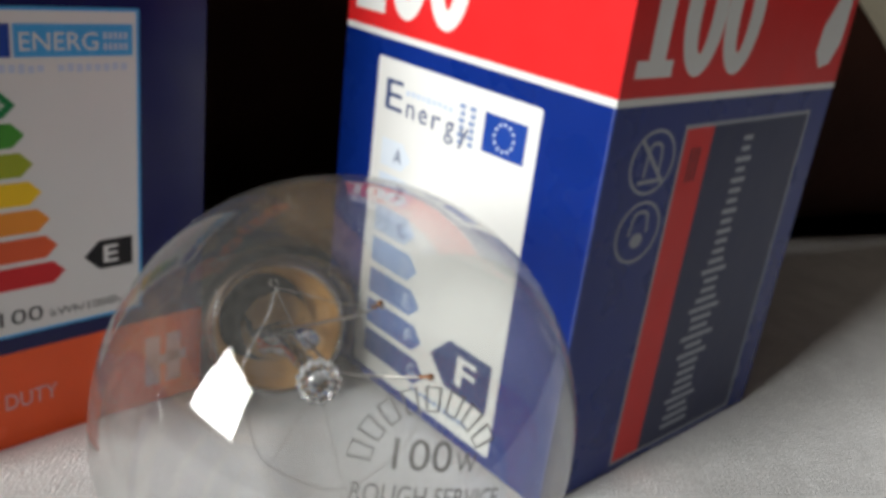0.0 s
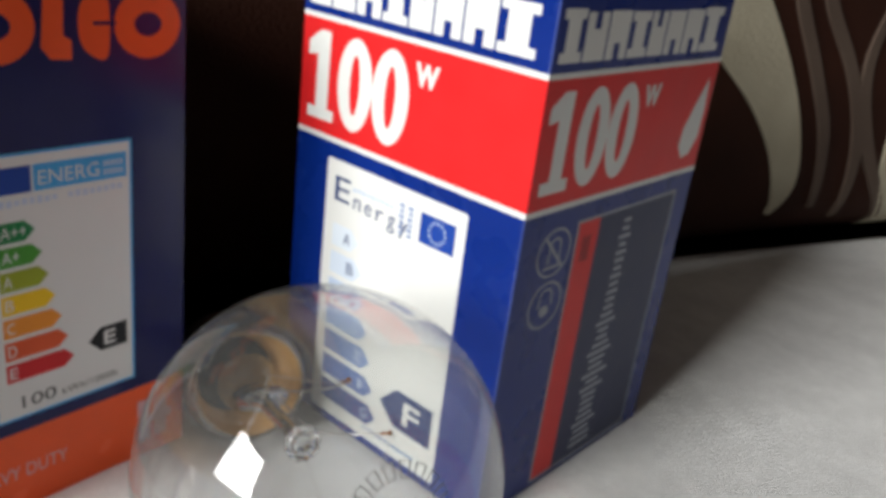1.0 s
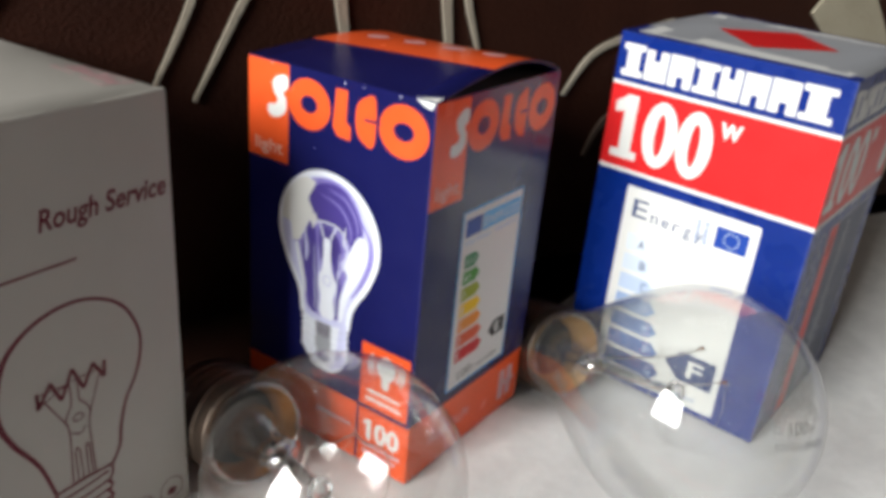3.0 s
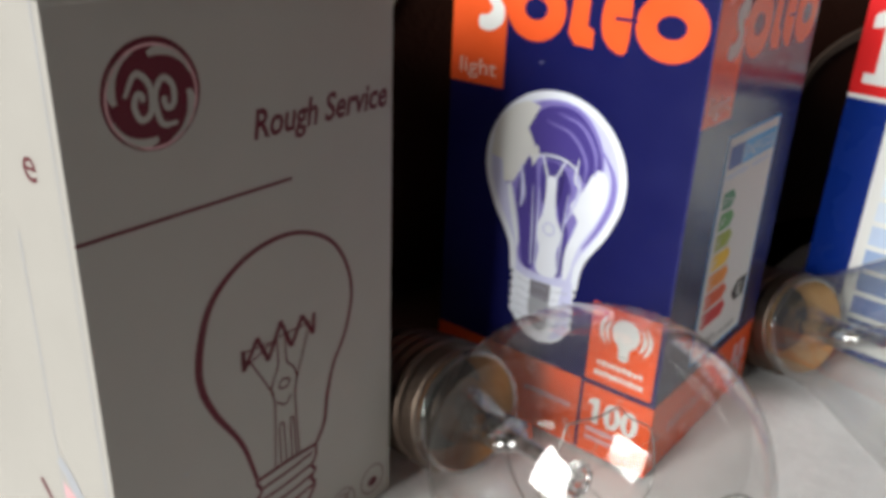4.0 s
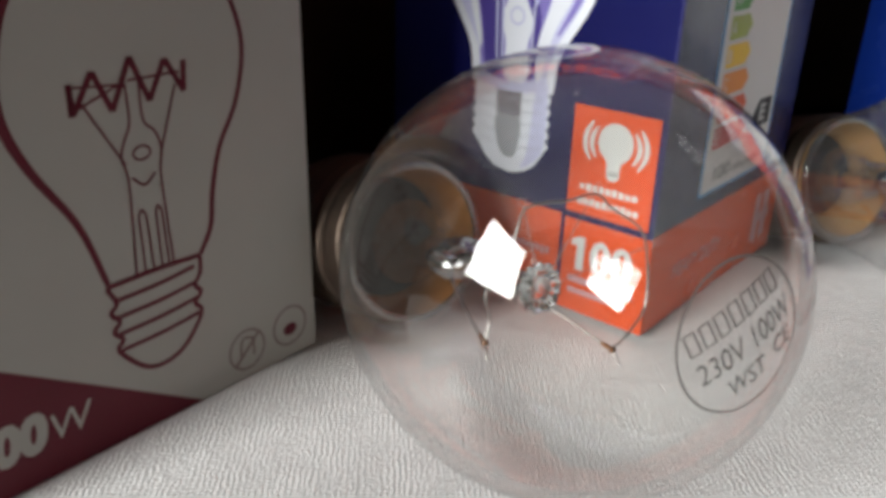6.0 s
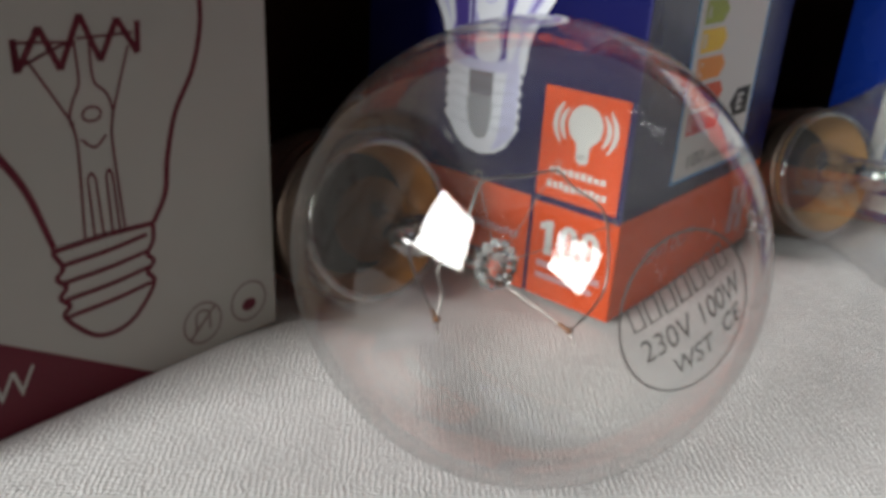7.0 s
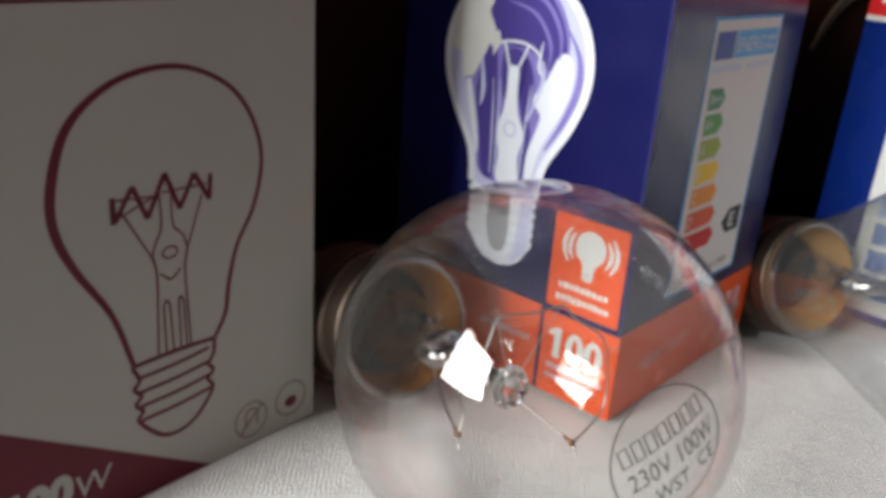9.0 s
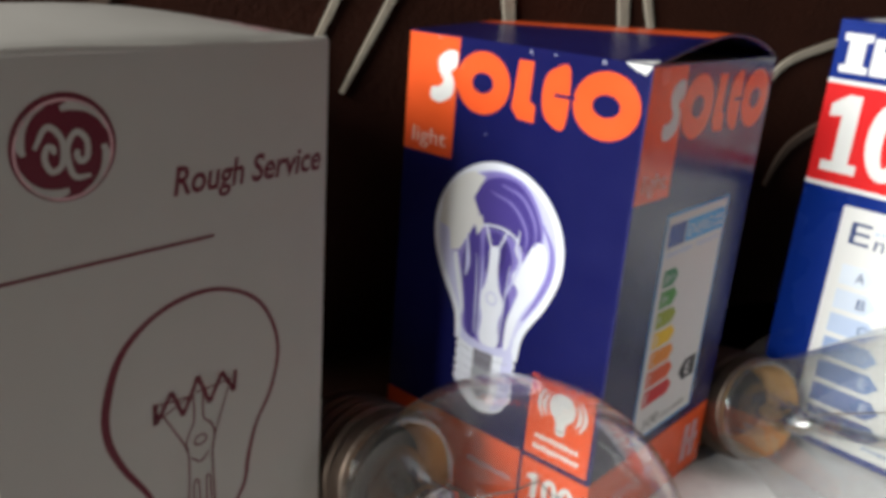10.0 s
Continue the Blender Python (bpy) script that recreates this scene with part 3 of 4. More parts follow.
    lathe(bm, [(z * MM, q * MM) for z, q in ((z1 + 0.5, 6.6), (z1 + 4, 5.4), (z1 + 9, 4.5), (z1 + 13, 4.2), (z1 + 15.5, 4.6), (z1 + 18, 3.0), (z1 + 19.5, 1.6), (zb - 2.4, 1.3), (zb - 1.6, 1.6))], 28)
    for v in bm.verts:
        if z1 + 8 < v.co.z / MM < z1 + 18.5:
            v.co.x, v.co.y = v.co.x * 1.12, v.co.y * 0.62
            v.co += noise.noise_vector(v.co * 420) * 0.0007
    leaning(bm)
    mount = part("glass_mount", bm, STEMGL, root, "clear glass stem with a round button", True)
    bm = bmesh.new()
    block(bm, -3.2 * MM, 3.2 * MM, -0.8 * MM, 0.8 * MM, (z1 + 11) * MM, (z1 + 16.5) * MM, 0.0006)
    leaning(bm)
    part("pinch", bm, SOLID, mount, "", True)
    bm = bmesh.new()
    lathe(bm, [(z * MM, q * MM) for z, q in ((z1 - 1, 2.0), (z1 + 8, 1.9), (z1 + 11, 1.7), (z1 + 12.5, 0.0))], 18)
    leaning(bm)
    part("exhaust_tube", bm, SOLID, mount, "", True)
    bm = bmesh.new()
    steps = 26
    lathe(bm, [((zb + z) * MM, q * MM) for z, q in ((-1.75, 0.0), (-1.7, 1.2), (-1.5, 2.4), (-0.7, 3.0), (0.2, 3.0), (0.8, 2.5), (0.7, 1.9), (0.2, 1.5), (0.6, 1.0), (0.9, 0.0))], steps)
    for v in bm.verts:
        rad = math.hypot(v.co.x, v.co.y)
        if rad > 2.2 * MM:
            k = 1 + 0.07 * math.cos(13 * math.atan2(v.co.y, v.co.x)) + 0.03 * noise.noise(v.co * 900)
            v.co.x, v.co.y = v.co.x * k, v.co.y * k
        v.co += Vector((bx, by, 0)) * MM
    part("button", bm, SOLID, mount, "pressed glass button with a beaded edge")
    # dust on the outside of the dome
    rng = random.Random(int(az * 7))
    bm = bmesh.new()
    for k in range(46):
        u1, u2, rr = rng.random() * 2 * math.pi, rng.random() * 1.6 - 0.6, (0.04 + 0.09 * rng.random() ** 3) * MM
        spot = Vector((math.cos(u1) * math.sqrt(max(0.0, 1 - u2 * u2)) if abs(u2) < 1 else 0, math.sin(u1) * math.sqrt(max(0.0, 1 - u2 * u2)) if abs(u2) < 1 else 0, min(1.0, u2))).normalized() * (R + rr * 0.4)
        bmesh.ops.create_icosphere(bm, subdivisions=1, radius=rr, matrix=Matrix.Translation(spot))
    tagged(part("dust_haze", bm, DUST, root), kind="stuff")
    # lead-in wires out to the filament's ends
    for path in leads:
        bm = bmesh.new()
        tube(bm, [at(p) for p in path], 0.20 * MM)
        lead = part("lead_wire", bm, WIRE, root, "", True)
        e, d = Vector(path[-1]), (Vector(path[-1]) - Vector(path[-2])).normalized()
        bm = bmesh.new()
        tube(bm, [at(e - d * 1.6), at(e - d * 0.5), at(e)], 0.30 * MM)
        bmesh.ops.create_icosphere(bm, subdivisions=2, radius=0.52 * MM, matrix=Matrix.Translation(at(e)))
        part("weld", bm, COPPER, lead, "copper-coloured weld", True)
        bm = bmesh.new()
        tube(bm, [at(e), at(e + d * 0.8 + Vector((-0.3, -0.5, 0))), at(e + d * 1.2 + Vector((-0.5, -1.1, 0)))], 0.16 * MM, 6)
        part("wire_end", bm, WIRE, lead, "", True)
    bm = bmesh.new()
    tube(bm, [at(p) for p in arc], wire * MM, 6, 10)
    part("filament", bm, WIRE, root, "thin coiled filament wire", True)
    for k, p in enumerate(hooks):
        q = Vector(p)
        o = Vector((bx, by, zb))
        d = (q - o).normalized()
        n = Vector((-d.y, d.x, 0))
        bm = bmesh.new()
        tube(bm, [at(o + d * 2.6), at(o.lerp(q, 0.6)), at(q), at(q + d * 1.0 + n * 0.5), at(q + d * 1.5), at(q + d * 0.9 - n * 0.6), at(q - d * 0.1)], 0.055 * MM, 5)
        part("support_wire", bm, WIRE, mount, "", True)
    # stamp on the dome
    nrm, right, shapes = stamp
    nrm = (m.to_3x3().inverted() @ Vector(nrm)).normalized()
    right = m.to_3x3().inverted() @ Vector(right)
    right = (right - nrm * right.dot(nrm)).normalized()
    up = nrm.cross(right)
    split = []
    for name, polys in shapes:
        split.append((name, polys))
    for name, polys in split:
        bm = bmesh.new()
        for poly in polys:
            bm.faces.new([bm.verts.new((nrm * r + right * x + up * y).normalized() * (R + 0.00006)) for x, y in poly])
        part(name, bm, ink, root, "grey stamped writing")
    return root


def frame_shape(place, w=0.42):
    """A hollow upright block: four bars that stand for one sign; place(a, b) maps a unit square."""
    bars_ = ((0, 0, 1, w * 0.4), (0, 1 - w * 0.4, 1, 1), (0, w * 0.4, w, 1 - w * 0.4), (1 - w, w * 0.4, 1, 1 - w * 0.4))
    return [[place(a, b) for a, b in ((x0, y0), (x1, y0), (x1, y1), (x0, y1))] for x0, y0, x1, y1 in bars_]


def on_arc(k):
    mid, half = 168 - 19.5 * k, 6.6
    return lambda a, b: (-1.0 + (5.7 + 2.5 * b) * math.cos(radians(mid + half * (1 - 2 * a))), -1.5 + (5.7 + 2.5 * b) * math.sin(radians(mid + half * (1 - 2 * a))))


stamp_t = [("stamped_text", letters("100", -4.5, -1.5, 1.6, 1.5) + letters("W", 2.1, -1.5, 4.5, 0.5) + letters("ROUGH SERVICE", -8.2, -5.0, 8.2, -3.0))]
stamp_t += [("stamped_mark", frame_shape(on_arc(k), 0.15)) for k in range(8)]
stamp_s = [("stamped_text", letters("230V", -6.2, -1.8, -0.5, 0.7) + letters("100W", 0.8, -1.8, 6.7, 0.7) + letters("WST", -3.6, -5.3, 1.4, -3.0) + letters("CE", 3.0, -4.7, 5.8, -2.6)),
           ("stamped_ring", ring(0, 0, 8.2, 0.26, 56))]
stamp_s += [("stamped_mark", frame_shape(lambda a, b, x=-6.3 + 1.82 * k: (x + 1.45 * a, 1.8 + 2.5 * b), 0.17)) for k in range(7)]
bulb("clear glass bulb with grey stamp lying on white cloth", BULB_T, R_T, -26, 16, 23.5, 1.0, 18, GLASS_T, TAN, 8.0, (-2.0, 2.7, -4.0),
     [[(-1.6, 3.0, -36.0), (1.4, 8.6, -14.0), (4.2, 10.7, -7.0), (6.1, 12.8, -3.0)], [(1.8, 1.6, -36.0), (2.4, 1.6, -14.0), (7.0, 2.0, -6.5), (12.9, 2.6, -2.0)]],
     [(6.1, 12.8, -3.0), (1.0, 13.1, -3.0), (-4.6, 14.8, -3.0), (-7.5, 15.3, -3.0), (-8.4, 12.5, -3.0), (-12.0, 5.5, -2.0), (-11.3, -1.7, -1.0), (-9.0, -6.5, 0.0), (-0.3, -10.7, 0.0), (7.8, -6.7, 0.0), (11.5, -1.3, -1.0), (12.9, 2.6, -2.0)],
     [(-7.5, 15.3, -3.0), (-9.0, -6.5, 0.0), (0.4, -10.6, 0.0)], 0.07, ((0.4785, -0.772, 0.39), (0.26, 0.13, -0.061), stamp_t), FAINT)
bulb("clear glass bulb with round stamp and thin filament wires", BULB_S, R_S, -40, 13, 8.8, 1.13, 46, GLASS_S, CEMENT, 9.1, (-3.4, -1.2, -2.0),
     [[(-1.8, 0.0, -26.0), (-5.5, 0.4, -17.5), (-8.6, -0.8, -13.0), (-10.4, -3.2, -8.5), (-12.2, -5.8, -3.0)], [(1.8, 0.0, -26.0), (0.6, -4.0, -10.0), (2.0, -6.4, -6.0), (4.8, -11.2, 1.0)]],
     [(-12.2, -5.8, -3.0), (-11.1, -3.1, -3.0), (-11.2, 0.1, -3.0), (-8.1, 3.1, -3.0), (-6.7, 6.1, -2.0), (-5.0, 8.8, -2.0), (-3.2, 9.4, -1.0), (0.3, 9.1, 0.0), (5.3, 8.9, 0.0), (7.0, 6.7, 1.0), (11.7, 3.1, 1.0), (12.6, -1.2, 1.0), (11.6, -7.0, 1.0), (8.5, -9.7, 1.0), (4.8, -11.2, 1.0)],
     [(-5.0, 9.0, -2.0), (4.9, 9.0, 0.0), (12.4, 0.6, 1.0)], 0.15, ((0.511, -0.841, 0.18), (0.355, 0.259, 0.187), stamp_s), STAMP)

# ---- red, white and blue box ----
W, D, H = 62.0, 62.4, 104.2
tbox, tlid = carton("bulb_box", "red, white and blue glossy cardboard bulb box", (0.0943, 0.2083, -0.0002), (-0.7436, 0.6686, 0.0157), (0.6686, 0.7436, -0.0058), (0.0156, -0.0062, 1.0), W, D, H, T_BLUE, 0.5, GREY, EDGE_T)
FA, FB, _ = box_faces(W, D, H)
for face, width in ((FA, W), (FB, D)):
    band = print_on("red_band", face, 1, [rect(0, 66.9, width, 90.0)], T_RED, tbox, "red printed band")
    print_on("white_line", face, 2, [rect(0, 65.8, width, 66.9), rect(0, 90.0, width, 91.0)], WHITE, tbox)
    k = width / 62.0
    print_on("wattage", face, 2, bold_hundred(1.4 * k, 69.6, 31.6 * k, 87.8), WHITE, band, "bold white number")
    print_on("unit", face, 2, letters("W", 32.6 * k, 82.6, 38.6 * k, 87.0, 0.05), WHITE, band)
    x = 1.6
    for i, wd in enumerate((6.8, 7.0, 7.2, 7.0, 6.2, 7.0, 7.6, 8.6)):
        low, tall = 92.6, (8.8, 8.2, 8.4, 8.2, 8.2, 8.2, 8.4, 8.8)[i]
        a, b, lo, hi = x * k, (x + wd - 0.5) * k, low, low + tall
        m0, m1, sl = a + (b - a) * 0.36, a + (b - a) * 0.64, 1.7
        if i in (0, 3, 7):
            shape = [rect(a, lo, b, lo + sl), rect(a, hi - sl, b, hi), rect(a + (b - a) * 0.2, lo + sl, b - (b - a) * 0.2, hi - sl)]
        elif i in (1, 4):
            shape = [rect(a, lo, m0, hi), rect(m1, lo, b, hi), rect(m0, lo, m1, hi - 2.8)]
        else:
            shape = [rect(a, lo, m0, hi), rect(m1, lo, b, hi), rect(m0, lo + 2.8, m1, hi)]
        print_on("brand_mark", face, 1, shape, WHITE, tbox, "plain white block of a brand mark")
        x += wd
lab = print_on("energy_label", FA, 1, [soft_rect(10.3, 2.0, 49.6, 62.6, 0.6)], WHITE, tbox, "white energy label")
print_on("heading", FA, 2, letters("E", 13.1, 53.9, 17.8, 59.2), INK, lab)
for i, ch in enumerate("nergy"):
    print_on("heading", FA, 2, letters(ch, 19.0 + i * 3.4, 53.6 - (1.2 if ch in "gy" else 0) - i * 0.10, 21.2 + i * 3.4, 56.0 - i * 0.10), INK, lab)
print_on("small_writing", FA, 2, bars(18.6, 57.2, 31.0, 58.3, 9, 0.3, 0.2), PALE, lab)
print_on("small_writing", FA, 2, [rect(32.2 + i * 2.4 + (k % 2) * 0.3, 58.6 - k * 1.15, 33.6 + i * 2.4, 59.3 - k * 1.15) for i in range(2) for k in range(6)], STEEL, lab)
flag = print_on("flag", FA, 2, [rect(38.1, 53.2, 47.2, 59.4)], EUB, lab, "blue flag with a ring of stars")
for k in range(12):
    print_on("star", FA, 3, [disc(42.65 + 2.1 * math.cos(k * math.pi / 6), 56.3 + 2.1 * math.sin(k * math.pi / 6), 0.33, 5)], PALE, flag)
for k, ch in enumerate("ABCDEFG"):
    v, s1 = 46.2 - k * 6.35, 21.5 + 1.65 * k
    row = print_on("rating_arrow", FA, 2, [arrow(13.2, s1, v, 5.0)], BLUES[k], lab)
    print_on("rating_letter", FA, 3, letters(ch, s1 - 4.6, v - 1.3, s1 - 2.6, v + 1.3), INK if k < 3 else PALE, row)
grade = print_on("grade_arrow", FA, 2, [arrow(32.4, 47.6, 14.2, 9.2, True)], INK, lab, "dark blue arrow with a white letter")
print_on("grade_letter", FA, 3, letters("F", 39.4, 11.4, 44.2, 17.0, 0.02), WHITE, grade)
print_on("small_writing", FA, 2, bars(28.0, 4.2, 44.0, 5.2, 12, 0.3, 0.2, 5), STEEL, lab)
# right-hand face: pictograms and the text panel
print_on("drop_shape", FB, 2, [[(59.6, 87.0), (60.4, 80.0), (60.2, 74.0), (57.6, 70.2), (54.2, 69.6), (52.0, 72.4), (52.4, 76.4), (55.4, 81.0)]], WHITE, tbox, "white drop shape")
for v in (57.2, 46.3):
    print_on("pictogram", FB, 1, ring(11.0, v, 5.4, 0.5, 32, 5.0), DUSK, tbox, "grey ring pictogram")
print_on("pictogram", FB, 1, [rect(8.2, 54.0, 13.8, 54.6), *stroke([(7.4, 61.0), (14.6, 53.6)], 0.7), *stroke([(9.4, 55.0), (10.0, 59.6), (12.6, 59.4), (13.0, 55.2)], 0.5)], DUSK, tbox)
print_on("pictogram", FB, 1, [disc(11.0, 45.0, 1.5, 20, 1.2), *stroke([(8.8, 46.0), (9.6, 49.2), (12.4, 49.2), (13.2, 46.0)], 0.5)], DUSK, tbox)
panel = print_on("text_panel", FB, 1, [rect(25.6, 1.6, 55.6, 62.0)], SLATE, tbox, "slate panel with rows of small writing")
print_on("panel_border", FB, 2, [rect(17.6, 1.2, 56.0, 1.8), rect(17.6, 61.6, 56.0, 62.2), rect(55.4, 1.8, 56.0, 61.6), rect(17.6, 1.8, 18.2, 61.6)], DUSK, panel)
print_on("red_strip", FB, 2, [rect(18.2, 1.8, 25.6, 61.6)], T_RED, panel, "red strip")
print_on("strip_writing", FB, 3, bars(20.4, 53.0, 23.4, 58.5, 3, 0.5), MAROON, panel)
rng = random.Random(7)
for k in range(31):
    v, wide_ = 58.4 - k * 1.82, 2.2 + 1.6 * (k / 31) + 5.0 * rng.random() ** 2.2
    print_on("writing_line", FB, 2, [rect(36.6 - wide_ * 0.45 - 2.4 * (k / 31), v, 36.6 + wide_ * 0.6, v + 0.85)], DUSK, panel)
print_on("lid_panel", tlid, 1, [rect(3.0, 3.0, D - 3.0, W - 3.0)], WHITE, tbox, "pale printed lid")
print_on("lid_border", tlid, 1, [rect(0, 0, D, 3.0), rect(0, W - 3.0, D, W), rect(0, 3.0, 3.0, W - 3.0), rect(D - 3.0, 3.0, D, W - 3.0)], T_BLUE, tbox)
print_on("lid_diamond", tlid, 2, [[(14, 31), (32, 14), (50, 31), (32, 48)]], T_RED, tbox, "red diamond on the lid")
print_on("lid_shape", tlid, 2, [rect(6, 5, 58, 9), [(5, 44), (22, 44), (30, 54), (5, 54)], [(40, 52), (58, 40), (58, 56)]], GREY, tbox)

# ---- navy and orange box ----
W, D, H = 55.4, 54.0, 98.3
sbox, slid = carton("bulb_box", "navy and orange glossy cardboard bulb box with sprung lid", (-0.0038, 0.1865, 0.0), (-0.7904, 0.6126, 0.0026), (0.6126, 0.7904, -0.0207), (0.0148, 0.0147, 1.0), W, D, H, NAVY, 4.8, None, EDGE_S)
FA, FB, _ = box_faces(W, D, H)
sface_a = FA


def brand_shapes(face, k, parent):
    """Orange rings and blocks, after one white block in an orange square."""
    print_on("orange_square", face, 1, [rect(0, 73.9, 13.4 * k, 98.0)], ORANGE, parent, "orange square")
    print_on("brand_mark", face, 2, [blob([(p * k, q) for p, q in ((12.9, 95.2), (10.4, 95.2), (8.2, 93.4), (8.6, 91.0), (9.8, 89.4), (8.8, 88.0), (6.8, 87.6), (6.8, 85.4), (9.4, 84.9), (12.2, 86.6), (12.6, 89.4), (11.6, 91.2), (13.0, 92.6))])], WHITE, parent, "white wavy block")
    print_on("brand_mark", face, 1, ring(19.8 * k, 90.2, 6.6 * k, 4.0 * k, 40, 6.0), ORANGE, parent, "orange ring")
    print_on("brand_mark", face, 1, [[(28.0 * k, 95.8), (31.4 * k, 95.8), (31.2 * k, 88.6), (32.6 * k, 87.8), (32.6 * k, 84.6), (28.8 * k, 84.8), (27.2 * k, 86.8)]], ORANGE, parent, "orange block")
    print_on("brand_mark", face, 1, [blob([(p * k, q) for p, q in ((39.4, 95.4), (36.4, 95.4), (34.2, 93.2), (34.0, 88.4), (35.8, 85.4), (39.4, 85.0))], 4), ], ORANGE, parent, "orange block")
    print_on("brand_slit", face, 2, [rect(36.6 * k, 90.2, 41.0 * k, 90.8)], NAVY, parent)
    print_on("brand_mark", face, 1, ring(47.4 * k, 90.2, 6.8 * k, 4.0 * k, 40, 6.0), ORANGE, parent, "orange ring")
    print_on("subtitle", face, 2, letters("light", 2.4 * k, 74.9, 11.6 * k, 79.0), PALEP, parent)


brand_shapes(FA, 1.0, sbox)
brand_shapes(FB, D / W, sbox)


def pear(cx, cy, r, neck, low, inset=0.0, n=30):
    """The outline of a pictured bulb: a round head that runs into a neck."""
    r2, nk = r - inset, neck - inset
    pts = [(cx + r2 * math.cos(radians(a)), cy + r2 * math.sin(radians(a))) for a in range(-15, 196, 7)]
    left = curve_points([(cx - r2 * 0.97, cy - r2 * 0.26, 0), (cx - r2 * 0.82, cy - r2 * 0.62, 0), (cx - nk * 1.12, cy - r * 1.05, 0), (cx - nk, low, 0)], 6)
    right = [(2 * cx - p.x, p.y) for p in left]
    return pts + [(p.x, p.y) for p in left[1:]] + right[::-1][:-1]


pic = print_on("pictured_bulb", FA, 1, [pear(26.8, 59.4, 16.3, 8.2, 36.0)], PALEL, sbox, "printed picture of a violet and white bulb")
print_on("picture_shade", FA, 2, [pear(26.8, 59.4, 16.3, 8.2, 37.0, 1.5)], LILAC, pic)
print_on("picture_tone", FA, 3, [blob([(16.2, 66.0), (20.0, 71.8), (26.8, 74.0), (33.0, 72.4), (37.2, 66.8), (37.8, 60.6), (34.8, 54.0), (32.4, 47.0), (31.2, 38.0), (21.2, 38.0), (19.4, 46.0), (16.6, 53.0), (14.6, 59.6)])], MIDV, pic)
print_on("picture_dark", FA, 4, [blob([(20.6, 67.4), (22.9, 71.4), (27.4, 73.0), (32.0, 72.0), (36.0, 67.4), (37.4, 62.1), (34.6, 59.0), (32.0, 61.0), (28.3, 62.0), (24.1, 62.4)])], VIOLET, pic)
print_on("picture_dark", FA, 4, [blob([(21.0, 61.6), (23.0, 60.0), (23.8, 50.0), (24.2, 38.6), (21.4, 38.6), (20.2, 46.0), (18.8, 53.6)])], VIOLET, pic)
print_on("picture_dark", FA, 4, [blob([(29.2, 60.6), (31.4, 57.0), (30.6, 52.0), (31.8, 47.0), (31.0, 38.8), (29.6, 38.8), (30.2, 47.0), (28.8, 53.0)])], VIOLET, pic)
print_on("picture_dark", FA, 4, [blob([(24.4, 60.8), (29.4, 60.8), (28.8, 53.0), (25.0, 53.0)])], VIOLET, pic)
print_on("picture_shine", FA, 5, [[(22.9, 72.2), (20.4, 67.4), (22.2, 64.4), (20.4, 60.4), (17.8, 55.6), (15.4, 55.0), (14.6, 59.6), (11.9, 60.2), (12.4, 65.6), (14.2, 69.0), (17.0, 71.6), (20.0, 72.8)]], WHITE, pic)
print_on("picture_shine", FA, 5, [blob([(36.4, 62.0), (38.8, 61.4), (39.4, 57.0), (37.6, 51.6), (34.4, 45.6), (32.6, 38.4), (31.4, 38.4), (31.6, 44.4), (33.6, 50.6), (31.6, 53.6), (34.0, 57.4)])], PALEL, pic)
print_on("picture_shine", FA, 6, [[(21.4, 63.4), (23.0, 64.4), (23.6, 62.2), (22.0, 59.8)]], WHITE, pic)
print_on("picture_streak", FA, 6, stroke([(16.8, 55.0), (18.4, 49.0), (19.8, 43.4), (20.0, 41.6)], [1.2, 1.5, 0.9, 0.2]), PALEL, pic)
print_on("picture_streak", FA, 6, stroke([(19.6, 59.6), (20.4, 53.8), (20.0, 50.6)], [0.3, 1.1, 0.3]), LILAC, pic)
print_on("picture_streak", FA, 6, stroke([(33.0, 60.4), (33.2, 56.4), (30.8, 49.6)], [0.4, 0.8, 0.3]), LILAC, pic)
print_on("picture_streak", FA, 6, stroke([(37.6, 66.0), (40.2, 61.6), (40.4, 56.6), (38.4, 51.0), (35.2, 45.4)], [0.3, 1.0, 1.3, 1.1, 0.4]), MIDV, pic)
print_on("picture_streak", FA, 6, stroke([(27.0, 71.6), (32.4, 70.0), (35.8, 65.6), (36.4, 61.0)], [0.2, 0.7, 0.8, 0.2]), MIDV, pic)
print_on("picture_streak", FA, 6, stroke([(24.6, 69.6), (30.4, 68.0), (34.0, 63.6), (34.2, 59.0)], [0.2, 0.6, 0.7, 0.2]), MIDV, pic)
print_on("picture_streak", FA, 6, stroke([(32.6, 63.6), (32.2, 59.4), (33.2, 57.8)], [0.2, 0.6, 0.2]), PALEL, pic)
for x0_, x1_ in ((22.6, 23.6), (31.0, 30.2), (24.2, 24.6)):
    print_on("picture_streak", FA, 6, stroke([(x0_, 56.0), (x0_ * 0.4 + x1_ * 0.6, 48.0), (x1_, 38.6)], [0.15, 0.4, 0.3]), LILAC, pic)
print_on("picture_stem", FA, 6, [blob([(25.2, 37.6), (29.8, 37.6), (29.6, 43.0), (30.4, 47.0), (28.8, 50.6), (28.2, 54.6), (28.0, 58.4), (25.9, 58.4), (25.8, 54.6), (25.4, 50.6), (24.2, 47.0), (25.2, 43.0)])], PALEL, pic)
print_on("picture_wire", FA, 6, stroke([(25.9, 58.4), (24.4, 62.6)], 0.45) + stroke([(27.8, 58.4), (29.8, 62.8)], 0.45) + stroke([(21.6, 61.6), (24.4, 62.6), (27.0, 62.9), (29.8, 62.6), (32.4, 61.2)], 0.45), PALEL, pic)
print_on("picture_spot", FA, 6, [disc(21.8, 62.8, 1.1, 14, 1.3)], WHITE, pic)
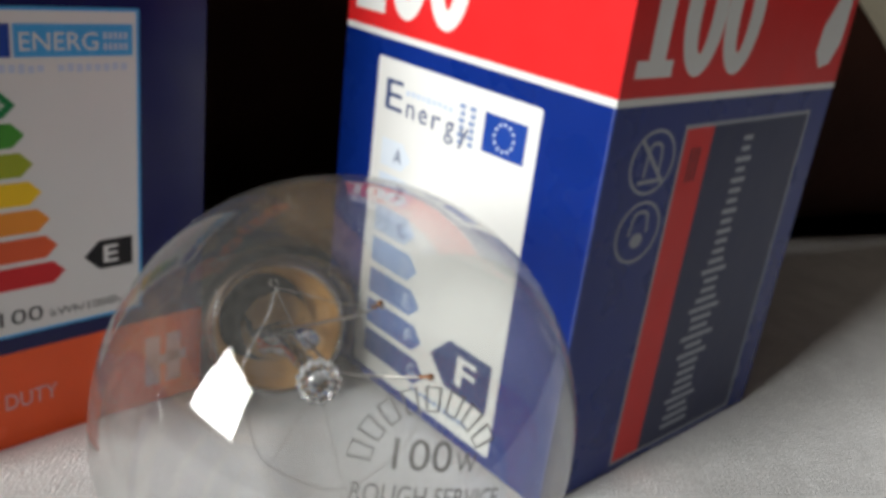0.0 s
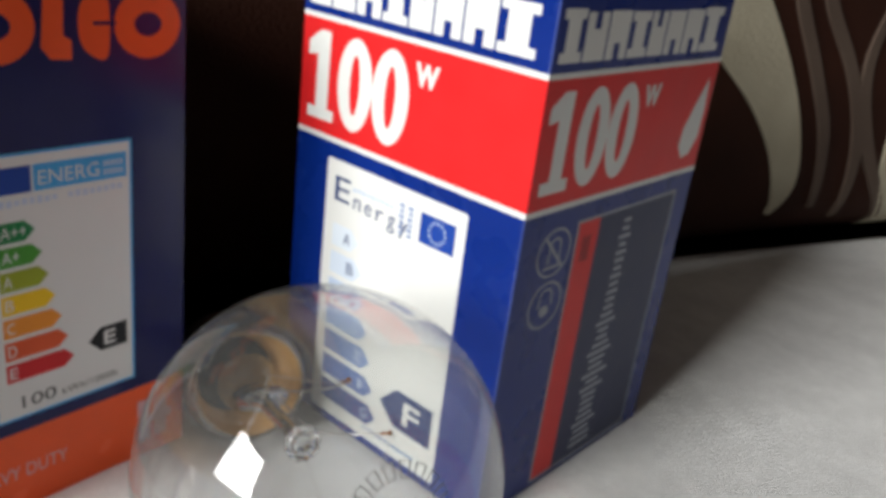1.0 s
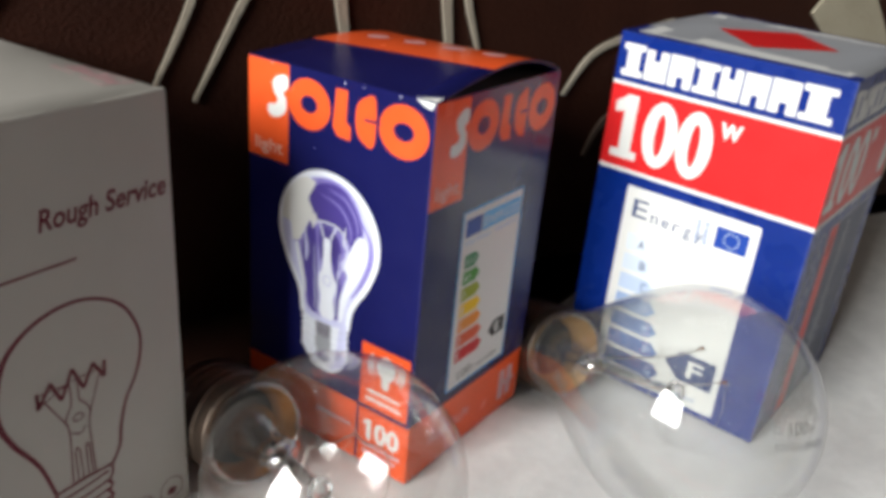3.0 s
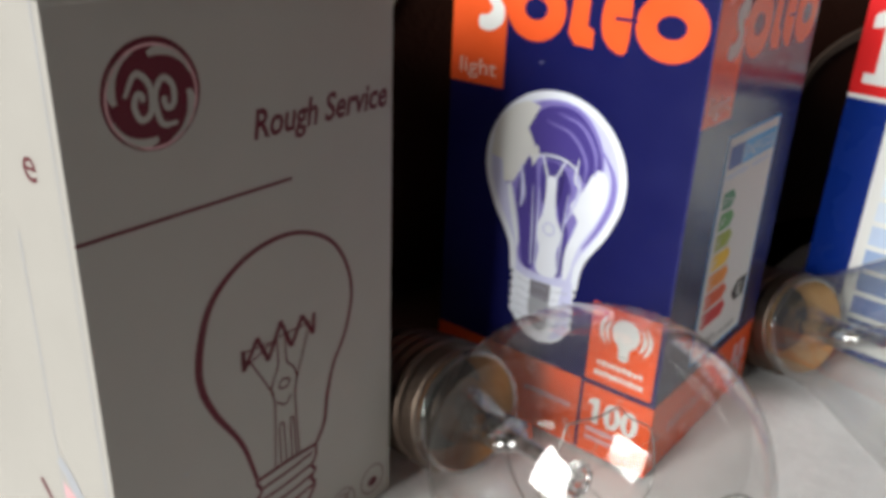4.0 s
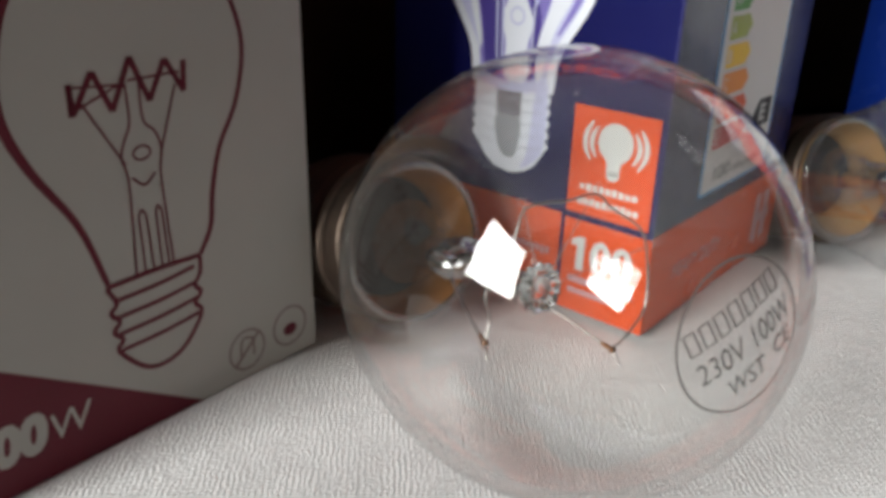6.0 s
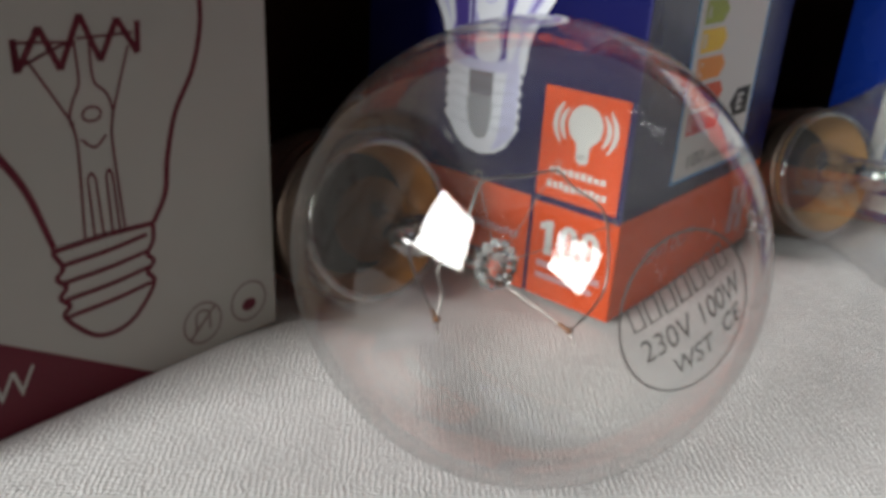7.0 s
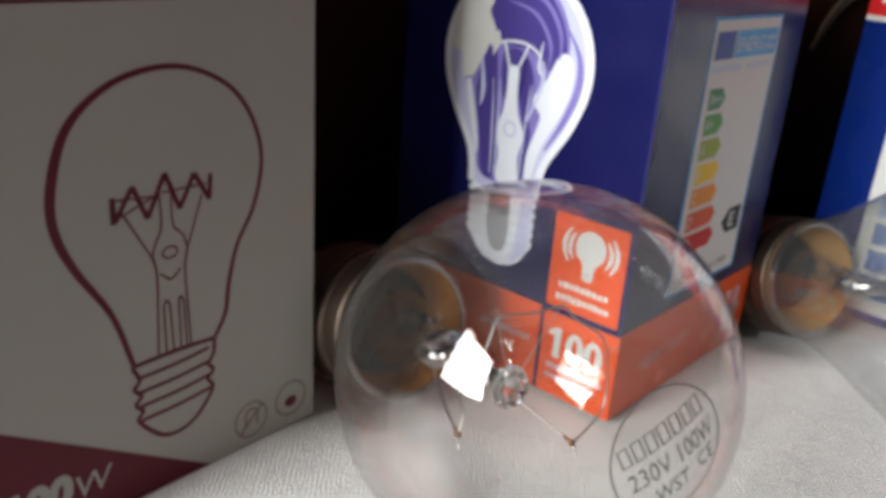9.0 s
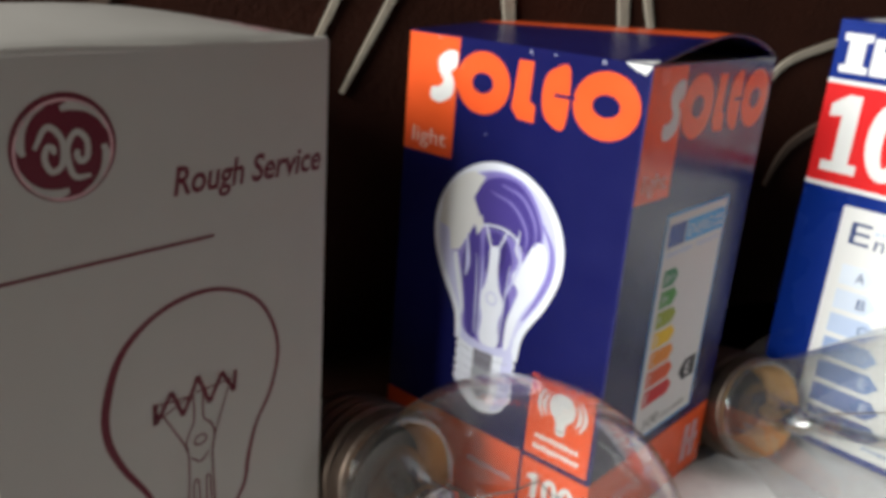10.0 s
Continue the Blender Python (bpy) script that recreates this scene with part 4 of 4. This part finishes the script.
print_on("picture_eye", FA, 7, ring(27.3, 47.6, 1.5, 0.4, 20), LILAC, pic)
thread = [(0.0 if k % 2 else 0.7, 36.8 - 0.95 * k) for k in range(12)]
print_on("pictured_cap", FA, 2, [[(34.2 + o, v) for o, v in thread] + [(33.6, 25.4), (32.4, 23.6), (30.4, 22.2), (27.2, 21.4), (24.0, 22.0), (21.8, 23.6), (20.4, 25.6)] + [(19.6 - o, v) for o, v in reversed(thread)]], PALEL, pic)
print_on("cap_shade", FA, 3, [blob([(31.8, 36.4), (34.0, 36.2), (33.9, 27.0), (32.0, 24.2), (29.6, 22.8), (30.8, 26.0)], 4)], LILAC, pic)
print_on("cap_shade", FA, 4, [rect(24.0, 31.4, 29.0, 36.4)], CAPGREY, pic)
print_on("cap_shade", FA, 4, [blob([(24.2, 31.2), (28.8, 31.2), (28.9, 27.0), (28.0, 24.4), (25.6, 24.4), (24.2, 27.4)], 4)], GREY, pic)
for k in range(5):
    print_on("cap_thread", FA, 5, stroke([(20.4, 34.8 - 2.0 * k), (24.4, 34.2 - 2.0 * k), (29.0, 34.2 - 2.0 * k), (33.2, 34.8 - 2.0 * k)], [0.1, 0.16, 0.16, 0.1]), DUSK, pic)
print_on("picture_base", FA, 7, stroke([(20.2, 37.0), (24.0, 36.2), (30.0, 36.4), (34.0, 37.2)], [1.2, 1.6, 1.5, 1.0]), LILAC, pic)
strip = print_on("orange_strip", FA, 1, [rect(0, 0, 38.6, 17.0)], ORANGE, sbox, "orange strip along the foot")
print_on("orange_strip", FA, 1, [rect(39.4, 0, W, 16.6)], ORANGE, sbox)
print_on("strip_writing", FA, 2, bars(25.0, 8.6, 37.0, 10.2, 12, 0.3, 0.2), PINK, strip)
sq = print_on("orange_panel", FA, 1, [rect(39.4, 17.8, 54.4, 35.6)], ORANGE, sbox, "orange panel with a white bulb sign")
print_on("bulb_sign", FA, 2, [pear(47.2, 30.6, 3.1, 1.15, 25.2), disc(47.2, 25.2, 1.1, 16, 0.8)], WHITE, sq)
for d_ in (1, -1):
    for rr in (4.2, 5.4):
        print_on("sign_wave", FA, 2, stroke([(47.2 + d_ * rr * math.cos(radians(a)), 30.2 + rr * math.sin(radians(a)) * 0.95) for a in (-38, -12, 14, 40)], [0.3, 0.8, 0.8, 0.3]), WHITE, sq)
print_on("panel_writing", FA, 2, bars(41.6, 21.8, 52.2, 23.2, 9, 0.25, 0.2, 2) + bars(41.4, 19.4, 52.6, 20.8, 10, 0.25, 0.2, 3), WHITE, sq)
print_on("wattage", FA, 2, bold_hundred(40.8, 7.8, 52.6, 13.8, False), WHITE, strip)
print_on("small_writing", FA, 2, [rect(41.0, 5.4, 53.2, 6.6), rect(41.0, 3.4, 52.0, 4.4)], PINK, strip)
strip = print_on("orange_strip", FB, 1, [rect(0, 0, D, 17.0)], ORANGE, sbox, "orange strip along the foot")
print_on("strip_writing", FB, 2, letters("HEAVY DUTY", 9.0, 7.0, 27.6, 9.8), PINK, strip)
print_on("strip_mark", FB, 2, bars(43.0, 3.6, 51.0, 13.4, 2, 0.3) + [rect(43.0, 7.4, 51.0, 9.4)], PINK, strip)
lab = print_on("energy_label", FB, 1, [rect(14.8, 19.8, 42.5, 69.9)], SKYB, sbox, "white energy label with coloured rating arrows")
print_on("label_field", FB, 2, [rect(15.3, 20.3, 42.0, 69.4)], LABEL, lab)
print_on("label_head", FB, 3, [rect(24.0, 62.9, 41.4, 67.6)], SKYB, lab)
print_on("flag", FB, 3, [rect(16.4, 62.9, 23.6, 67.6)], EUB, lab)
print_on("heading", FB, 4, letters("ENERG", 24.8, 63.8, 36.0, 66.4), LABEL, lab)
print_on("small_writing", FB, 4, bars(36.8, 65.4, 40.8, 66.4, 5, 0.3) + bars(36.8, 63.8, 40.8, 64.8, 5, 0.3), PALE, lab)
print_on("small_writing", FB, 3, bars(16.6, 60.6, 28.4, 62.0, 9, 0.3, 0.2, 4) + bars(30.0, 60.6, 40.8, 62.0, 8, 0.3, 0.2, 6), PALE, lab)
for k, ch in enumerate(("A++", "A+", "A", "B", "C", "D", "E")):
    v, s1 = 56.2 - k * 4.45, 23.8 + 1.0 * k
    row = print_on("rating_arrow", FB, 3, [arrow(17.2, s1, v, 3.7)], RATING[k], lab)
    print_on("rating_letter", FB, 4, letters(ch, 17.8, v - 1.1, 17.8 + 1.5 * len(ch), v + 1.1), LABEL, row)
grade = print_on("grade_arrow", FB, 3, [arrow(32.8, 40.9, 30.9, 5.0, True)], BLACK, lab)
print_on("grade_letter", FB, 4, letters("E", 36.0, 29.4, 38.4, 32.4, 0.02), LABEL, grade)
print_on("consumption", FB, 3, letters("100", 19.6, 21.8, 26.0, 24.3), BLACK, lab)
print_on("small_writing", FB, 3, letters("kWh/1000h", 27.2, 21.8, 38.6, 23.2), BLACK, lab)
print_on("lid_band", slid, 1, [rect(D * (0.40 + 0.06 * k), W * q / 8 + 0.2 * (q == 0), D * (0.46 + 0.06 * k), W * (q + 1) / 8 - 0.2 * (q == 7)) for k in range(10) for q in range(8)], ORANGE, sbox, "orange half of the lid")
for k in range(4):
    print_on("lid_sign", slid, 3, [disc(D * 0.66, 9.0 + k * 12.0, 2.6, 16, 3.2)], PINK, sbox)
# worn white corner where the lid folds
print_on("worn_corner", slid, 2, [[(0.2, 0.2), (2.6, 0.2), (1.6, 2.2), (0.3, 5.2)]], WHITE, sbox)
print_on("worn_corner", FA, 2, [[(W - 0.1, H - 0.1), (W - 5.5, H - 0.1), (W - 3.0, H - 1.3), (W - 1.2, H - 1.8)]], WHITE, sbox)

# ---- off-white box ----
W, D, H = 58.9, 57.2, 100.0
gbox, glid = carton("bulb_box", "off-white cardboard bulb box with maroon line drawing", (-0.0899, 0.1352, -0.0001), (-0.8056, 0.5924, 0.0009), (0.5924, 0.8056, -0.0079), (0.0054, 0.0059, 1.0), W, D, H, G_CARD, 2.4, hinged=True)
FA, FB, _ = box_faces(W, D, H)
seal = print_on("round_mark", FB, 1, [disc(12.6, 87.9, 7.0, 48, 7.0)], MAROON, gbox, "maroon round mark with pale swirls")
print_on("mark_swirl", FB, 2, ring(12.6, 87.6, 6.55, 0.35, 48), PINK, seal)
for a0 in (20, 110, 200, 290):
    print_on("mark_swirl", FB, 2, stroke([(12.6 + (6.2 - 0.9 * (q / 70) ** 3) * math.cos(radians(a0 + q)), 87.6 + (6.2 - 0.9 * (q / 70) ** 3) * math.sin(radians(a0 + q))) for q in (0, 20, 40, 60, 72)], [0.2, 0.7, 1.1, 1.1, 0.7]), G_CARD, seal)
for sx, sy, turn in ((10.9, 87.2, 0.0), (14.6, 87.2, 2.4)):
    print_on("mark_swirl", FB, 2, stroke([(sx + (0.35 + 0.30 * q) * math.cos(turn + q * 1.15) * 0.8, sy + (0.35 + 0.46 * q) * math.sin(turn + q * 1.15)) for q in range(9)], [0.6, 0.8, 0.8, 0.8, 0.8, 0.8, 0.8, 0.8, 0.5]), G_CARD, seal)
print_on("title", FB, 1, letters("Rough Service", 27.9, 77.5, 55.9, 83.2, 0.022, 0.20), MAROON, gbox, "maroon lettering")
print_on("thin_line", FB, 1, [rect(0, 71.4, 34.6, 71.9)], MAROON, gbox)
foot = print_on("maroon_wedge", FB, 1, [[(0, 0), (36.0, 0), (0, 23.4)]], MAROON, gbox, "maroon wedge at the foot")
print_on("wattage", FB, 2, letters("100", 5.0, 4.2, 14.2, 9.8, 0.06, 0.15), G_CARD, foot)
print_on("unit", FB, 2, letters("W", 14.6, 4.8, 20.0, 8.4, 0.0, 0.15), G_CARD, foot)
sketch = print_on("bulb_sketch", FB, 1, stroke([(24.4, 22.4), (21.9, 30.8), (17.6, 38.4), (15.5, 44.2), (15.7, 49.9), (18.3, 56.8), (23.6, 61.2), (30.0, 63.0), (36.0, 62.5), (42.0, 59.4), (45.6, 54.4), (47.0, 48.2), (45.4, 41.4), (42.3, 36.0), (40.6, 30.4), (39.8, 25.6), (37.8, 22.1)], [0.8, 0.9, 1.1, 1.3, 1.4, 1.2, 0.9, 0.8, 0.7, 0.7, 0.7, 0.7, 0.7, 0.7, 0.8, 0.8, 0.7], 6), MAROON, gbox, "maroon line drawing of a bulb")
print_on("sketch_cap", FB, 2, stroke([(24.0, 22.0), (31.0, 22.2), (37.8, 22.0)], 0.7) + stroke([(24.1, 21.9), (25.1, 19.6), (24.2, 18.4), (25.2, 17.0), (24.3, 15.8), (25.3, 14.4), (24.5, 13.2), (26.4, 10.6), (28.6, 8.9), (31.4, 8.7), (34.0, 9.9), (36.4, 12.6), (37.0, 14.2), (36.2, 15.4), (37.2, 16.8), (36.4, 18.0), (37.4, 19.6), (37.6, 21.9)], 0.65), MAROON, sketch)
for k in range(4):
    print_on("sketch_cap", FB, 2, stroke([(25.0, 13.0 + 2.3 * k), (31.0, 13.2 + 2.3 * k), (36.6, 13.8 + 2.3 * k)], 0.6), MAROON, sketch)
zig = [(23.2, 43.4), (23.3, 47.0), (23.4, 43.6), (26.2, 48.0), (28.1, 43.2), (31.0, 49.0), (33.0, 43.6), (35.5, 48.2), (37.8, 44.0), (38.1, 47.7)]
for a, b in zip(zig[:-1], zig[1:]):
    print_on("sketch_filament", FB, 2, stroke([a, b], 0.75, 2), MAROON, sketch)
for a, b in (((23.6, 46.6), (30.2, 46.0)), ((23.6, 44.0), (29.0, 46.0)), ((30.4, 46.4), (37.4, 46.4)), ((24.2, 45.2), (28.8, 36.6)), ((36.6, 45.0), (33.6, 36.8))):
    print_on("sketch_wire", FB, 2, stroke([a, b], 0.3, 2), MAROON, sketch)
for pts in (((30.0, 46.2), (30.0, 41.6), (29.0, 39.4), (28.4, 37.4), (28.9, 34.0), (28.3, 21.8)), ((31.8, 46.4), (31.8, 41.6), (33.2, 39.8), (33.8, 37.4), (33.3, 34.0), (33.7, 21.8)), ((29.6, 29.8), (29.6, 22.0)), ((30.6, 29.8), (30.8, 22.0)), ((32.0, 29.8), (32.0, 22.0)), ((32.8, 29.8), (33.0, 22.0)), ((29.6, 29.8), (30.1, 30.5), (30.6, 29.8)), ((32.0, 29.8), (32.4, 30.5), (32.8, 29.8)), ((29.4, 34.8), (31.0, 33.6), (32.6, 34.8))):
    print_on("sketch_stem", FB, 2, stroke(pts, 0.32), MAROON, sketch)
print_on("sketch_stem", FB, 2, ring(31.1, 37.6, 1.3, 0.3, 20, 1.0), MAROON, sketch)
for s, v in ((44.0, 4.7), (52.2, 5.3)):
    print_on("pictogram", FB, 1, ring(s, v, 3.3, 0.35, 28), PICTO, gbox, "grey ring pictogram")
print_on("pictogram", FB, 1, stroke([(41.8, 2.6), (46.2, 6.8)], 0.5) + stroke([(42.8, 3.6), (43.2, 6.4), (45.0, 6.2), (45.2, 3.4)], 0.4), PICTO, gbox)
print_on("pictogram", FB, 1, [disc(52.2, 4.7, 1.3, 18, 1.0)], MAROON, gbox)
# side face: slit fold, die-cut arc and some writing
print_on("fold_line", FA, 1, stroke([(W - 1.6, 0), (W - 1.7, 30), (W - 1.5, 60), (W - 1.6, H)], [0.25, 0.35, 0.2, 0.3]), GREY, gbox)
print_on("side_letter", FA, 1, letters("e", 49.6, 78.0, 52.6, 81.2), MAROON, gbox)
print_on("cut_edge", FA, 1, stroke([(44.6, 0), (44.8, 20), (45.0, 40), (45.4, H - 30)], 0.3), GREY, gbox)
print_on("cut_arc", FA, 2, stroke([(45.0, 34.0), (48.0, 31.0), (52.0, 25.0), (56.6, 17.0)], [2.0, 2.6, 2.6, 2.0]), GREY, gbox)
print_on("tab", FA, 1, [[(45.0, 30.0), (48.0, 28.6), (52.0, 22.0), (55.0, 14.0), (45.0, 12.0)]], PINK, gbox)
print_on("side_mark", FA, 1, stroke([(38.0, 27.0), (43.6, 20.0)], 1.2), MAROON, gbox)
print_on("lid_stamp", glid, 1, [rect(50.0, 8.0 + 2.4 * k, 53.0 + (k % 3) * 0.8, 9.6 + 2.4 * k) for k in range(6)] + [rect(48.2, 7.0, 48.7, 23.6), rect(55.4, 7.0, 55.9, 23.6), rect(48.7, 7.0, 55.4, 7.5), rect(48.7, 23.1, 55.4, 23.6)], PINK, gbox, "faint pink stamp")

# scuffs, specks and worn spots
for s_, v_, r_ in ((30.5, 97.4, 0.28), (36.0, 97.6, 0.2), (8.0, 97.6, 0.22), (46.0, 97.6, 0.3), (22.0, 80.5, 0.14)):
    print_on("worn_spot", sface_a, 3, [disc(s_, v_, r_, 7, r_ * 0.6)], PALEL, sbox)
for s_, v_, r_ in ((11.6, 31.2, 0.45), (40.5, 74.0, 0.25), (51.0, 62.0, 0.2), (8.2, 52.0, 0.22)):
    print_on("speck", FB, 1, [disc(s_, v_, r_, 7, r_ * 0.6)], GREY, gbox)
